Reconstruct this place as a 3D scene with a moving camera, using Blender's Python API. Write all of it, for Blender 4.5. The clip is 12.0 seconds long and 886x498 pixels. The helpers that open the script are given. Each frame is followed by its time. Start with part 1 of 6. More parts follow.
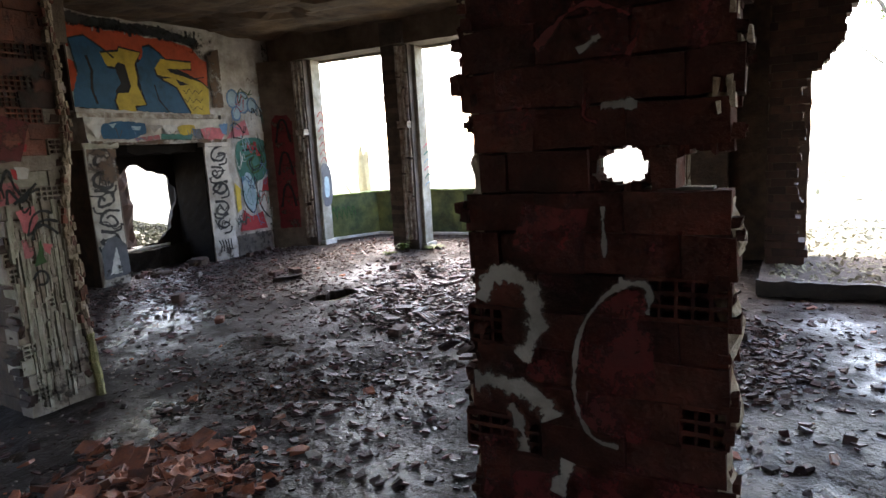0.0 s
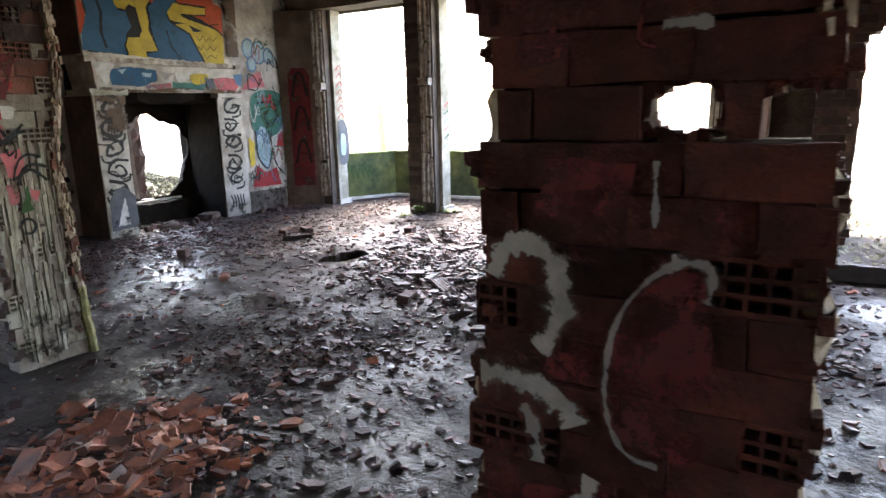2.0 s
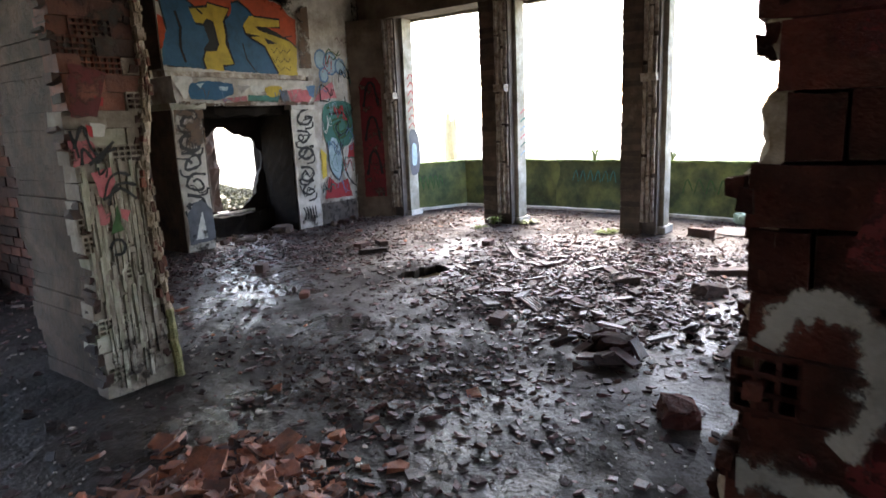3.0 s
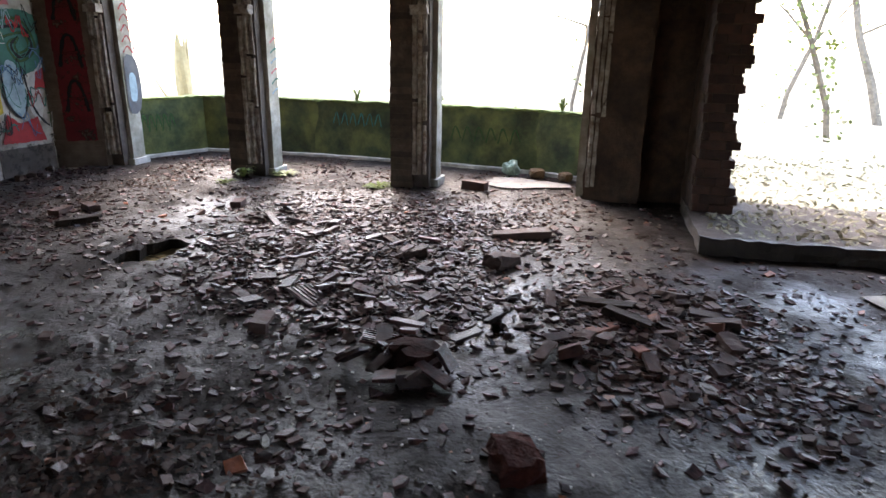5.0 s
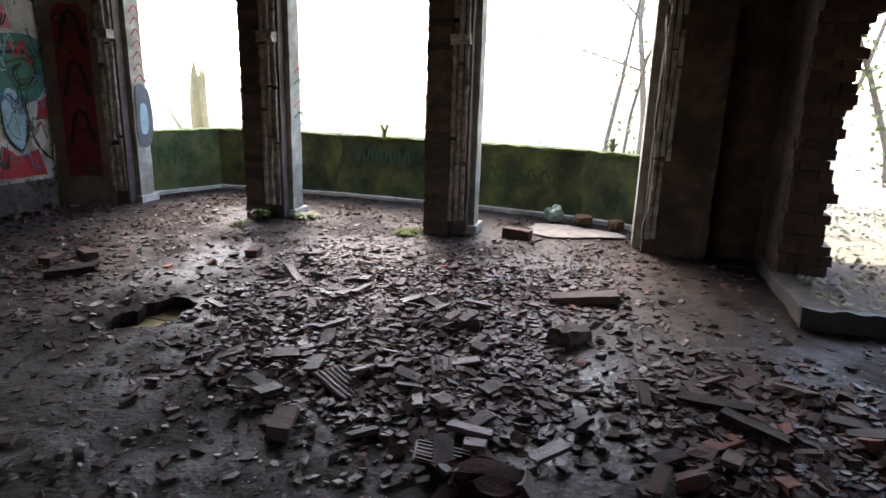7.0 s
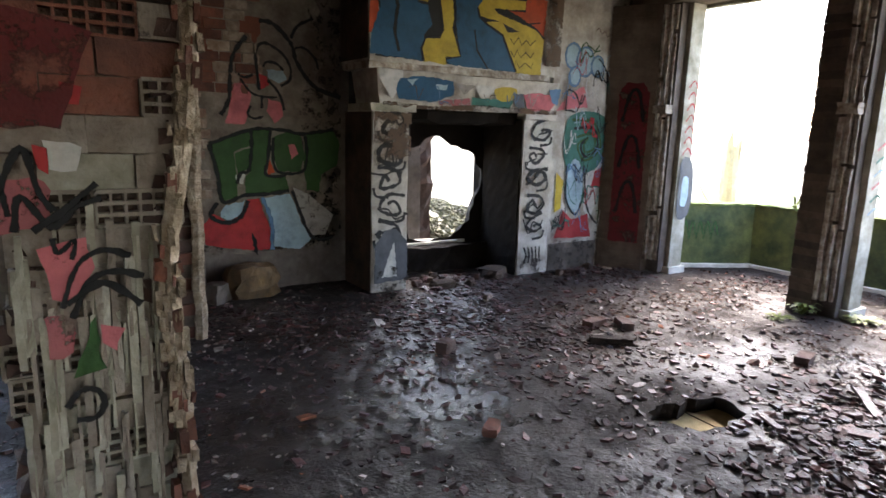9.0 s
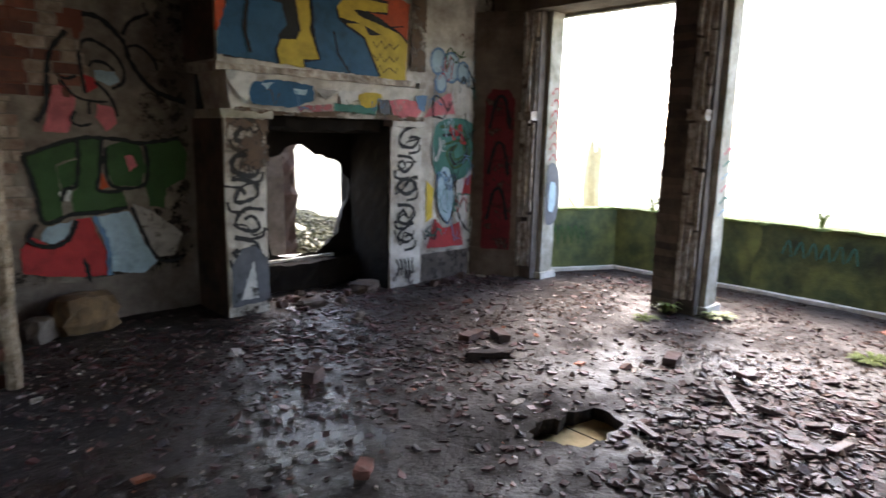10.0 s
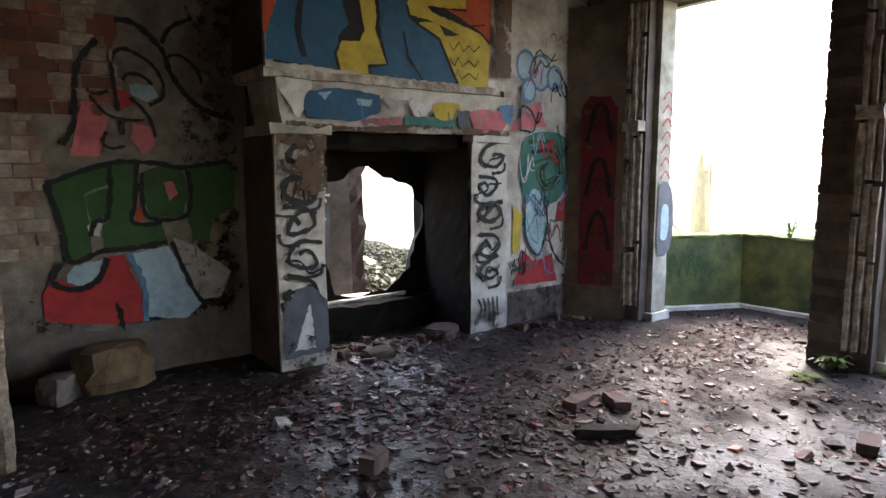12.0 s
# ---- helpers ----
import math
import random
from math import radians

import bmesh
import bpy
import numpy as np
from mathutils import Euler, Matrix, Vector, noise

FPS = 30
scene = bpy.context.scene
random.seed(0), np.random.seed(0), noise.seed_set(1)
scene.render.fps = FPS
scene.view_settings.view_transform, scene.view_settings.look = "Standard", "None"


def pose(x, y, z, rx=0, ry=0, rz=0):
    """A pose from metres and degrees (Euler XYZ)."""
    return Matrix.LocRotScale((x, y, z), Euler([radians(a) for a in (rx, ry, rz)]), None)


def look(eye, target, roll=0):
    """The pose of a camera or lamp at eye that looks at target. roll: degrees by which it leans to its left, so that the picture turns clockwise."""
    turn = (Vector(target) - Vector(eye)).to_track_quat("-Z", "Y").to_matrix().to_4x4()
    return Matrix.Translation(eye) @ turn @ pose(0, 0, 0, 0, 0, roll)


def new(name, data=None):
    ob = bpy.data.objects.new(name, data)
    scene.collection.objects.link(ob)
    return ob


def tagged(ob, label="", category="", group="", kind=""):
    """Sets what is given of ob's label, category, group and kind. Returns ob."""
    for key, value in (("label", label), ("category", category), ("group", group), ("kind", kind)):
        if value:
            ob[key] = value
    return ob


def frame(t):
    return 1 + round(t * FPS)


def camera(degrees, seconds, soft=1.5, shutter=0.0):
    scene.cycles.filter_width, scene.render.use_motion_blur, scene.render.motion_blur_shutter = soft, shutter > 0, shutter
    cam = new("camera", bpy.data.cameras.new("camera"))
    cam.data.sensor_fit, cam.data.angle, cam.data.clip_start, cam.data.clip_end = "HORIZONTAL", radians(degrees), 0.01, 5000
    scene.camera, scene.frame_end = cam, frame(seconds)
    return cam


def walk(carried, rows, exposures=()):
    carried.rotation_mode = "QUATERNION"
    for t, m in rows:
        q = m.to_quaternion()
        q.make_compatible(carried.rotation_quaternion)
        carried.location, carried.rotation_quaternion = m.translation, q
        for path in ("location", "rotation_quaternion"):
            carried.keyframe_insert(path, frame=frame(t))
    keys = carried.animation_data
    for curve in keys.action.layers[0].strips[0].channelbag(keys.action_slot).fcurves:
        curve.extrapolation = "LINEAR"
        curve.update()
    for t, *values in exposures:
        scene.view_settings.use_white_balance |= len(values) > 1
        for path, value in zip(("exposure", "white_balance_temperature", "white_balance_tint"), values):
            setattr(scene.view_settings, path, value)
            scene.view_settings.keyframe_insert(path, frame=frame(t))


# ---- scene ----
cam = camera(70.5, 12.0, soft=1.5, shutter=0.3)
PATH = [
    (0.0, -4.917, -7.990, 1.608, 80.67, 3.23, -60.79),
    (0.5, -4.872, -7.981, 1.605, 80.23, 2.42, -60.68),
    (1.0, -4.794, -8.045, 1.589, 79.53, 2.06, -59.91),
    (1.5, -4.743, -8.056, 1.568, 78.71, 1.59, -59.31),
    (2.0, -4.622, -7.857, 1.545, 77.52, 1.28, -58.68),
    (2.5, -4.528, -7.627, 1.550, 76.48, 1.37, -56.75),
    (2.7, -4.532, -7.539, 1.565, 76.42, 1.83, -53.76),
    (4.3, -3.875, -7.224, 1.529, 88.08, 2.27, -61.07),
    (4.5, -3.777, -7.195, 1.498, 86.34, 2.06, -64.28),
    (5.0, -3.535, -6.797, 1.596, 72.08, -0.97, -75.89),
    (5.5, -3.257, -6.606, 1.577, 73.18, -0.58, -74.62),
    (6.0, -3.077, -6.501, 1.571, 72.47, -2.13, -73.09),
    (6.5, -2.900, -6.379, 1.547, 76.29, -3.47, -73.93),
    (7.0, -2.813, -6.305, 1.581, 74.92, -1.76, -74.76),
    (7.5, -2.810, -6.099, 1.594, 76.74, -0.10, -61.39),
    (7.7, -2.837, -5.984, 1.618, 76.62, -0.64, -55.90),
    (9.3, -2.732, -5.578, 1.719, 79.32, -1.71, -31.00),
    (9.5, -2.677, -5.550, 1.736, 79.56, -1.62, -33.11),
    (10.0, -2.522, -5.386, 1.695, 79.94, -1.40, -43.58),
    (10.5, -2.385, -5.078, 1.694, 79.04, -1.19, -52.64),
    (11.0, -2.120, -4.830, 1.647, 80.27, -0.56, -48.14),
    (11.5, -1.963, -4.566, 1.635, 81.44, -0.01, -40.51),
    (12.0, -1.865, -4.503, 1.577, 82.56, 0.17, -36.79),
]

walk(cam, [(t, pose(x, y, z, rx, ry, rz)) for t, x, y, z, rx, ry, rz in PATH], exposures=[(0.0, 3.88, 7500, 17), (1.5, 4.66, 7500, 17), (2.0, 4.66, 7500, 17), (2.5, 4.46, 7500, 17), (4.5, 3.82, 7500, 17), (6.5, 3.38, 7500, 17), (7.5, 3.15, 7500, 17), (9.5, 4.47, 7500, 17), (10.0, 4.02, 7500, 17), (10.5, 3.7, 7500, 17), (11.5, 3.65, 7500, 17), (12.0, 4.07, 7500, 17)])

world = bpy.data.worlds.new("overcast_sky")
scene.world = world
world.use_nodes = True
wn = world.node_tree
sky = wn.nodes.new("ShaderNodeTexSky")
sky.sky_type = "NISHITA"
sky.sun_disc = False
sky.sun_elevation, sky.sun_rotation = radians(48), radians(60)
sky.dust_density = 1.0
sky.air_density = 1.0
wn.nodes["Background"].inputs["Strength"].default_value = 0.15
wn.links.new(sky.outputs["Color"], wn.nodes["Background"].inputs["Color"])
sun = new("sun", bpy.data.lights.new("sun", "SUN"))
sun.data.energy, sun.data.angle, sun.data.color = 0.5, radians(40), (1.0, 0.96, 0.91)
sun.matrix_basis = look((30, 14, 36), (0, 0, 0))


# ---- materials ----
def mat(name, col, col2, rough=0.8, scale=6.0, grime=(0.03, 0.025, 0.02), grime_amount=0.4, bump=0.4, fine=60.0, rough2=None, random_tint=0.0, metal=0.0, grime_scale=1.3, spec=0.5):
    """Two-scale surface: grain between col and col2, blotches of grime, fine relief."""
    m = bpy.data.materials.new(name)
    m.use_nodes = True
    nt = m.node_tree
    b = nt.nodes["Principled BSDF"]
    tc = nt.nodes.new("ShaderNodeTexCoord")
    oi = nt.nodes.new("ShaderNodeObjectInfo")
    off = nt.nodes.new("ShaderNodeVectorMath")
    off.operation = "MULTIPLY_ADD"
    comb = nt.nodes.new("ShaderNodeCombineXYZ")
    for k in range(3):
        nt.links.new(oi.outputs["Random"], comb.inputs[k])
    nt.links.new(comb.outputs[0], off.inputs[0])
    off.inputs[1].default_value = (17, 31, 23)
    nt.links.new(tc.outputs["Object"], off.inputs[2])

    def noise_tex(sc, detail, rough_):
        n = nt.nodes.new("ShaderNodeTexNoise")
        n.inputs["Scale"].default_value, n.inputs["Detail"].default_value, n.inputs["Roughness"].default_value = sc, detail, rough_
        nt.links.new(off.outputs[0], n.inputs["Vector"])
        return n

    def ramp(src, a, c, va=0.0, vc=1.0):
        r = nt.nodes.new("ShaderNodeMapRange")
        r.inputs[1].default_value, r.inputs[2].default_value, r.inputs[3].default_value, r.inputs[4].default_value = a, c, va, vc
        nt.links.new(src, r.inputs[0])
        return r.outputs[0]

    def mix(f, a, c):
        x = nt.nodes.new("ShaderNodeMix")
        x.data_type = "RGBA"
        nt.links.new(f, x.inputs[0])
        for sock, val in ((6, a), (7, c)):
            if isinstance(val, tuple):
                x.inputs[sock].default_value = (*val, 1)
            else:
                nt.links.new(val, x.inputs[sock])
        return x.outputs[2]

    n1, n2, n3 = noise_tex(scale, 6, 0.65), noise_tex(grime_scale, 8, 0.7), noise_tex(fine, 4, 0.6)
    c = mix(ramp(n1.outputs[0], 0.35, 0.65), col, col2)
    c = mix(ramp(n2.outputs[0], 0.62 - 0.35 * grime_amount, 0.72, 0.0, 0.9), c, grime)
    if random_tint:
        geo = nt.nodes.new("ShaderNodeNewGeometry")
        add = nt.nodes.new("ShaderNodeMath")
        add.operation = "ADD"
        nt.links.new(geo.outputs["Random Per Island"], add.inputs[0])
        nt.links.new(oi.outputs["Random"], add.inputs[1])
        fr = nt.nodes.new("ShaderNodeMath")
        fr.operation = "FRACT"
        nt.links.new(add.outputs[0], fr.inputs[0])
        hsv = nt.nodes.new("ShaderNodeHueSaturation")
        nt.links.new(ramp(fr.outputs[0], 0, 1, 1 - random_tint, 1 + random_tint), hsv.inputs["Value"])
        nt.links.new(c, hsv.inputs["Color"])
        c = hsv.outputs[0]
    nt.links.new(c, b.inputs["Base Color"])
    if rough2 is None:
        rough2 = min(1.0, rough + 0.12)
    nt.links.new(ramp(n2.outputs[0], 0.38, 0.62, rough, rough2), b.inputs["Roughness"])
    b.inputs["Metallic"].default_value = metal
    b.inputs["Specular IOR Level"].default_value = spec
    bp = nt.nodes.new("ShaderNodeBump")
    bp.inputs["Strength"].default_value, bp.inputs["Distance"].default_value = bump, 0.02
    addn = nt.nodes.new("ShaderNodeMath")
    addn.operation = "MULTIPLY_ADD"
    nt.links.new(n3.outputs[0], addn.inputs[0])
    addn.inputs[1].default_value = 0.5
    nt.links.new(n1.outputs[0], addn.inputs[2])
    nt.links.new(addn.outputs[0], bp.inputs["Height"])
    nt.links.new(bp.outputs[0], b.inputs["Normal"])
    return m


PLASTER = mat("dirty_white_plaster", (0.60, 0.56, 0.51), (0.42, 0.38, 0.33), 0.8, 6, (0.13, 0.09, 0.065), 0.55, 0.45, grime_scale=2.2)
PLASTER_DARK = mat("dark_plaster", (0.17, 0.14, 0.12), (0.09, 0.07, 0.06), 0.85, 4, (0.03, 0.022, 0.018), 0.5, 0.5)
CONCRETE = mat("stained_concrete", (0.20, 0.15, 0.11), (0.11, 0.08, 0.06), 0.85, 3, (0.04, 0.026, 0.018), 0.5, 0.6, 45)
CEILING = mat("rotten_ceiling", (0.22, 0.14, 0.08), (0.10, 0.065, 0.045), 0.85, 2.2, (0.03, 0.02, 0.015), 0.6, 0.7, 30)
BRICK_DARK = mat("dark_damp_brick", (0.085, 0.036, 0.026), (0.045, 0.024, 0.019), 0.75, 7, (0.02, 0.014, 0.012), 0.5, 0.5, 70, random_tint=0.4)
BRICK_RED = mat("red_brick", (0.20, 0.065, 0.04), (0.11, 0.042, 0.03), 0.75, 8, (0.04, 0.024, 0.02), 0.45, 0.5, 70, random_tint=0.35)
BRICK_PAINTED = mat("whitewashed_brick", (0.40, 0.35, 0.29), (0.20, 0.15, 0.11), 0.8, 12, (0.13, 0.055, 0.036), 0.7, 0.5, 60, random_tint=0.2, grime_scale=2.4)
PIER_BRICK = mat("grimy_pier_brick", (0.10, 0.068, 0.05), (0.05, 0.034, 0.026), 0.8, 8, (0.16, 0.13, 0.10), 0.15, 0.5, 60, random_tint=0.4, grime_scale=3.0)
DRY_LEAF = mat("damp_brown_leaves", (0.062, 0.030, 0.019), (0.032, 0.017, 0.012), 0.8, 12, (0.02, 0.012, 0.009), 0.3, 0.3, random_tint=0.6, spec=0.25)
NEAR_BRICK = mat("darkened_red_brick", (0.082, 0.021, 0.015), (0.034, 0.013, 0.010), 0.9, 9, (0.014, 0.009, 0.008), 0.55, 0.9, 60, random_tint=0.45, grime_scale=3.2, spec=0.15)
DARK_MASONRY = mat("dark_masonry", (0.115, 0.068, 0.046), (0.052, 0.034, 0.026), 0.85, 5, (0.018, 0.013, 0.010), 0.5, 0.8, 40, grime_scale=2.0)
PLASTER_STAINED = mat("stained_whitewash", (0.37, 0.325, 0.28), (0.20, 0.16, 0.13), 0.85, 5, (0.085, 0.055, 0.040), 0.6, 0.5, grime_scale=1.8)
DARK_WHITEWASH = mat("dark_whitewash", (0.27, 0.235, 0.20), (0.15, 0.12, 0.095), 0.85, 5, (0.05, 0.034, 0.025), 0.65, 0.5, grime_scale=1.6)
STEP_SHADE = mat("shaded_step_front", (0.05, 0.038, 0.030), (0.026, 0.020, 0.017), 0.55, 6, (0.015, 0.012, 0.010), 0.4, 0.6)
MORTAR = mat("old_mortar", (0.15, 0.12, 0.10), (0.08, 0.065, 0.055), 0.9, 12, (0.03, 0.025, 0.02), 0.4, 0.7)
RIB = mat("flaking_fluting", (0.56, 0.51, 0.45), (0.20, 0.14, 0.10), 0.8, 11, (0.07, 0.045, 0.035), 0.45, 0.6, 50, grime_scale=4.0)
JAMB_WHITE = mat("weathered_white_render", (0.54, 0.50, 0.43), (0.33, 0.30, 0.24), 0.85, 7, (0.12, 0.115, 0.07), 0.7, 0.4, grime_scale=2.6)
MOSS_WALL = mat("algae_green_render", (0.13, 0.15, 0.040), (0.024, 0.046, 0.016), 0.75, 2.6, (0.016, 0.016, 0.009), 0.55, 0.5, 50, grime_scale=2.2)
MOSS_EDGE = mat("mossy_plaster_edge", (0.30, 0.27, 0.12), (0.15, 0.14, 0.06), 0.9, 14, (0.08, 0.07, 0.04), 0.4, 0.9, 90)
MOSS_TOP = mat("moss", (0.13, 0.18, 0.035), (0.06, 0.09, 0.02), 0.9, 14, (0.03, 0.035, 0.012), 0.4, 0.9, 90)
KERB = mat("pale_kerb_render", (0.68, 0.65, 0.58), (0.36, 0.35, 0.29), 0.75, 6, (0.12, 0.12, 0.08), 0.4, 0.4)
FLOOR = mat("wet_muddy_floor", (0.040, 0.030, 0.025), (0.018, 0.013, 0.011), 0.22, 7, (0.014, 0.010, 0.008), 0.5, 1.0, 34, rough2=0.95, grime_scale=0.8, spec=0.24)
SHARD = mat("wet_slate_and_tile", (0.092, 0.037, 0.034), (0.030, 0.021, 0.023), 0.26, 10, (0.016, 0.011, 0.010), 0.4, 0.5, 70, rough2=0.7, random_tint=0.8, spec=0.28)
SHARD_PALE = mat("pale_plaster_crumbs", (0.36, 0.31, 0.27), (0.20, 0.16, 0.14), 0.5, 12, (0.06, 0.045, 0.04), 0.4, 0.4, 70, random_tint=0.45)
TERRACOTTA = mat("broken_terracotta", (0.40, 0.115, 0.05), (0.13, 0.05, 0.032), 0.5, 10, (0.06, 0.035, 0.025), 0.4, 0.4, 70, random_tint=0.6)
SOOT = mat("soot_black", (0.008, 0.006, 0.005), (0.013, 0.009, 0.007), 0.9, 5, (0.008, 0.007, 0.006), 0.4, 0.7, spec=0.12)
STONE_YELLOW = mat("pale_yellow_stone", (0.62, 0.50, 0.27), (0.45, 0.36, 0.18), 0.7, 9, (0.16, 0.12, 0.06), 0.25, 0.4)
HEAP = mat("mossy_dark_rubble", (0.075, 0.075, 0.030), (0.040, 0.036, 0.020), 0.9, 9, (0.02, 0.018, 0.010), 0.4, 0.6, random_tint=0.5)
OCHRE = mat("ochre_stone", (0.15, 0.085, 0.034), (0.07, 0.042, 0.020), 0.85, 7, (0.04, 0.025, 0.015), 0.4, 0.7)
LITTER = mat("leaf_litter_ground", (0.40, 0.36, 0.26), (0.28, 0.27, 0.17), 0.9, 5, (0.12, 0.10, 0.055), 0.3, 1.0, 40)
BARK = mat("grey_bark", (0.22, 0.18, 0.14), (0.12, 0.10, 0.08), 0.9, 12, (0.06, 0.05, 0.035), 0.35, 0.7)
LEAF = mat("ivy_leaf", (0.17, 0.21, 0.05), (0.10, 0.13, 0.03), 0.5, 12, (0.05, 0.06, 0.02), 0.25, 0.2, random_tint=0.4)
PALE_WOOD = mat("pale_hazy_wood", (0.42, 0.35, 0.20), (0.30, 0.25, 0.14), 0.85, 9, (0.20, 0.22, 0.12), 0.3, 0.6)
WOOD = mat("rotten_wood", (0.09, 0.043, 0.028), (0.045, 0.025, 0.018), 0.7, 8, (0.02, 0.014, 0.011), 0.4, 0.6)
DARK_WOOD = mat("black_rotten_wood", (0.036, 0.020, 0.014), (0.018, 0.011, 0.008), 0.75, 9, (0.010, 0.007, 0.006), 0.4, 0.7, spec=0.25)
TIMBER_PALE = mat("stripped_pale_edge", (0.48, 0.40, 0.32), (0.22, 0.15, 0.10), 0.8, 16, (0.10, 0.07, 0.04), 0.6, 0.9, grime_scale=5.0)
PUDDLE = mat("sky_bright_puddle", (0.42, 0.39, 0.35), (0.30, 0.27, 0.24), 0.08, 6, (0.10, 0.08, 0.07), 0.2, 0.08, rough2=0.3)


def soak(m, spots):
    """Rainwater standing in shallow dips: the mud there is darker and glossy, broken up by noise."""
    nt = m.node_tree
    b = nt.nodes["Principled BSDF"]
    tc = nt.nodes.new("ShaderNodeTexCoord")
    total = None
    for x, y, rx, ry in spots:
        d = nt.nodes.new("ShaderNodeVectorMath")
        d.operation = "MULTIPLY_ADD"
        nt.links.new(tc.outputs["Object"], d.inputs[0])
        d.inputs[1].default_value = (1 / rx, 1 / ry, 0)
        d.inputs[2].default_value = (-x / rx, -y / ry, 0)
        ln = nt.nodes.new("ShaderNodeVectorMath")
        ln.operation = "LENGTH"
        nt.links.new(d.outputs[0], ln.inputs[0])
        r = nt.nodes.new("ShaderNodeMapRange")
        r.inputs[1].default_value, r.inputs[2].default_value, r.inputs[3].default_value, r.inputs[4].default_value = 0.25, 1.5, 1.0, 0.0
        nt.links.new(ln.outputs["Value"], r.inputs[0])
        if total is None:
            total = r.outputs[0]
        else:
            mx = nt.nodes.new("ShaderNodeMath")
            mx.operation = "MAXIMUM"
            nt.links.new(total, mx.inputs[0])
            nt.links.new(r.outputs[0], mx.inputs[1])
            total = mx.outputs[0]
    n = nt.nodes.new("ShaderNodeTexNoise")
    n.inputs["Scale"].default_value, n.inputs["Detail"].default_value, n.inputs["Roughness"].default_value = 5.0, 8, 0.75
    nt.links.new(tc.outputs["Object"], n.inputs["Vector"])
    k = nt.nodes.new("ShaderNodeMath")
    k.operation = "MULTIPLY_ADD"
    nt.links.new(n.outputs[0], k.inputs[0])
    k.inputs[1].default_value, k.inputs[2].default_value = 2.0, -1.2
    add = nt.nodes.new("ShaderNodeMath")
    nt.links.new(k.outputs[0], add.inputs[0])
    nt.links.new(total, add.inputs[1])
    wet = nt.nodes.new("ShaderNodeMapRange")
    wet.inputs[1].default_value, wet.inputs[2].default_value = 0.1, 0.75
    nt.links.new(add.outputs[0], wet.inputs[0])
    bump = next(node for node in nt.nodes if node.type == "BUMP")
    calm = nt.nodes.new("ShaderNodeMapRange")
    calm.inputs[3].default_value, calm.inputs[4].default_value = bump.inputs["Strength"].default_value, 0.75
    nt.links.new(wet.outputs[0], calm.inputs[0])
    nt.links.new(calm.outputs[0], bump.inputs["Strength"])
    for socket, value in (("Roughness", 0.17), ("Specular IOR Level", 0.28)):
        mixer = nt.nodes.new("ShaderNodeMix")
        nt.links.new(wet.outputs[0], mixer.inputs[0])
        if b.inputs[socket].is_linked:
            nt.links.new(b.inputs[socket].links[0].from_socket, mixer.inputs[2])
        else:
            mixer.inputs[2].default_value = b.inputs[socket].default_value
        mixer.inputs[3].default_value = value
        nt.links.new(mixer.outputs[0], b.inputs[socket])


soak(FLOOR, ((-0.75, -2.45, 0.62, 0.85), (0.95, -3.9, 0.7, 0.45), (-0.2, -8.7, 0.7, 0.5), (0.2, -6.25, 0.9, 0.4), (2.3, -3.6, 0.6, 0.8), (-1.2, -3.9, 0.5, 0.5), (0.9, -8.3, 0.4, 0.3)))


def paint(name, col, wear=0.3, grain=13.0):
    """Sprayed paint: soft at the rims of a stroke, flaked away in patches."""
    m = mat("paint_" + name, col, tuple(v * 0.75 for v in col), 0.62, 7, tuple(v * 0.35 + 0.01 for v in col), 0.35, 0.25, 60, grime_scale=4.0, spec=0.3)
    nt = m.node_tree
    att = nt.nodes.new("ShaderNodeAttribute")
    att.attribute_name = "edge"
    tc = nt.nodes.new("ShaderNodeTexCoord")
    n = nt.nodes.new("ShaderNodeTexNoise")
    n.inputs["Scale"].default_value, n.inputs["Detail"].default_value, n.inputs["Roughness"].default_value = grain, 9, 0.72
    nt.links.new(tc.outputs["Object"], n.inputs["Vector"])
    k = nt.nodes.new("ShaderNodeMath")
    k.operation = "MULTIPLY_ADD"
    nt.links.new(n.outputs[0], k.inputs[0])
    k.inputs[1].default_value, k.inputs[2].default_value = 2.6, -1.3 - wear
    add = nt.nodes.new("ShaderNodeMath")
    add.operation = "ADD"
    nt.links.new(k.outputs[0], add.inputs[0])
    nt.links.new(att.outputs["Fac"], add.inputs[1])
    r = nt.nodes.new("ShaderNodeMapRange")
    r.inputs[1].default_value, r.inputs[2].default_value = 0.05, 0.35
    nt.links.new(add.outputs[0], r.inputs[0])
    clear = nt.nodes.new("ShaderNodeBsdfTransparent")
    mx = nt.nodes.new("ShaderNodeMixShader")
    nt.links.new(r.outputs[0], mx.inputs[0])
    nt.links.new(clear.outputs[0], mx.inputs[1])
    nt.links.new(nt.nodes["Principled BSDF"].outputs[0], mx.inputs[2])
    nt.links.new(mx.outputs[0], nt.nodes["Material Output"].inputs["Surface"])
    return m


P_BLUE = paint("blue", (0.012, 0.085, 0.17), 0.15)
P_YELLOW = paint("yellow", (0.52, 0.37, 0.045), 0.15)
P_ORANGE = paint("orange", (0.48, 0.065, 0.018), 0.3)
P_BLACK = paint("black", (0.008, 0.008, 0.010), 0.1)
P_RED = paint("red", (0.42, 0.03, 0.035), 0.3)
P_DARKRED = paint("dark_red", (0.11, 0.011, 0.012), 0.7, 8.0)
P_REDDUST = paint("red_overspray", (0.10, 0.011, 0.012), 1.0, 9.0)
P_FAINT = paint("faded_white", (0.22, 0.20, 0.19), 0.6, 16.0)
P_PANEL = paint("panel_red", (0.15, 0.014, 0.016), 0.55, 7.0)
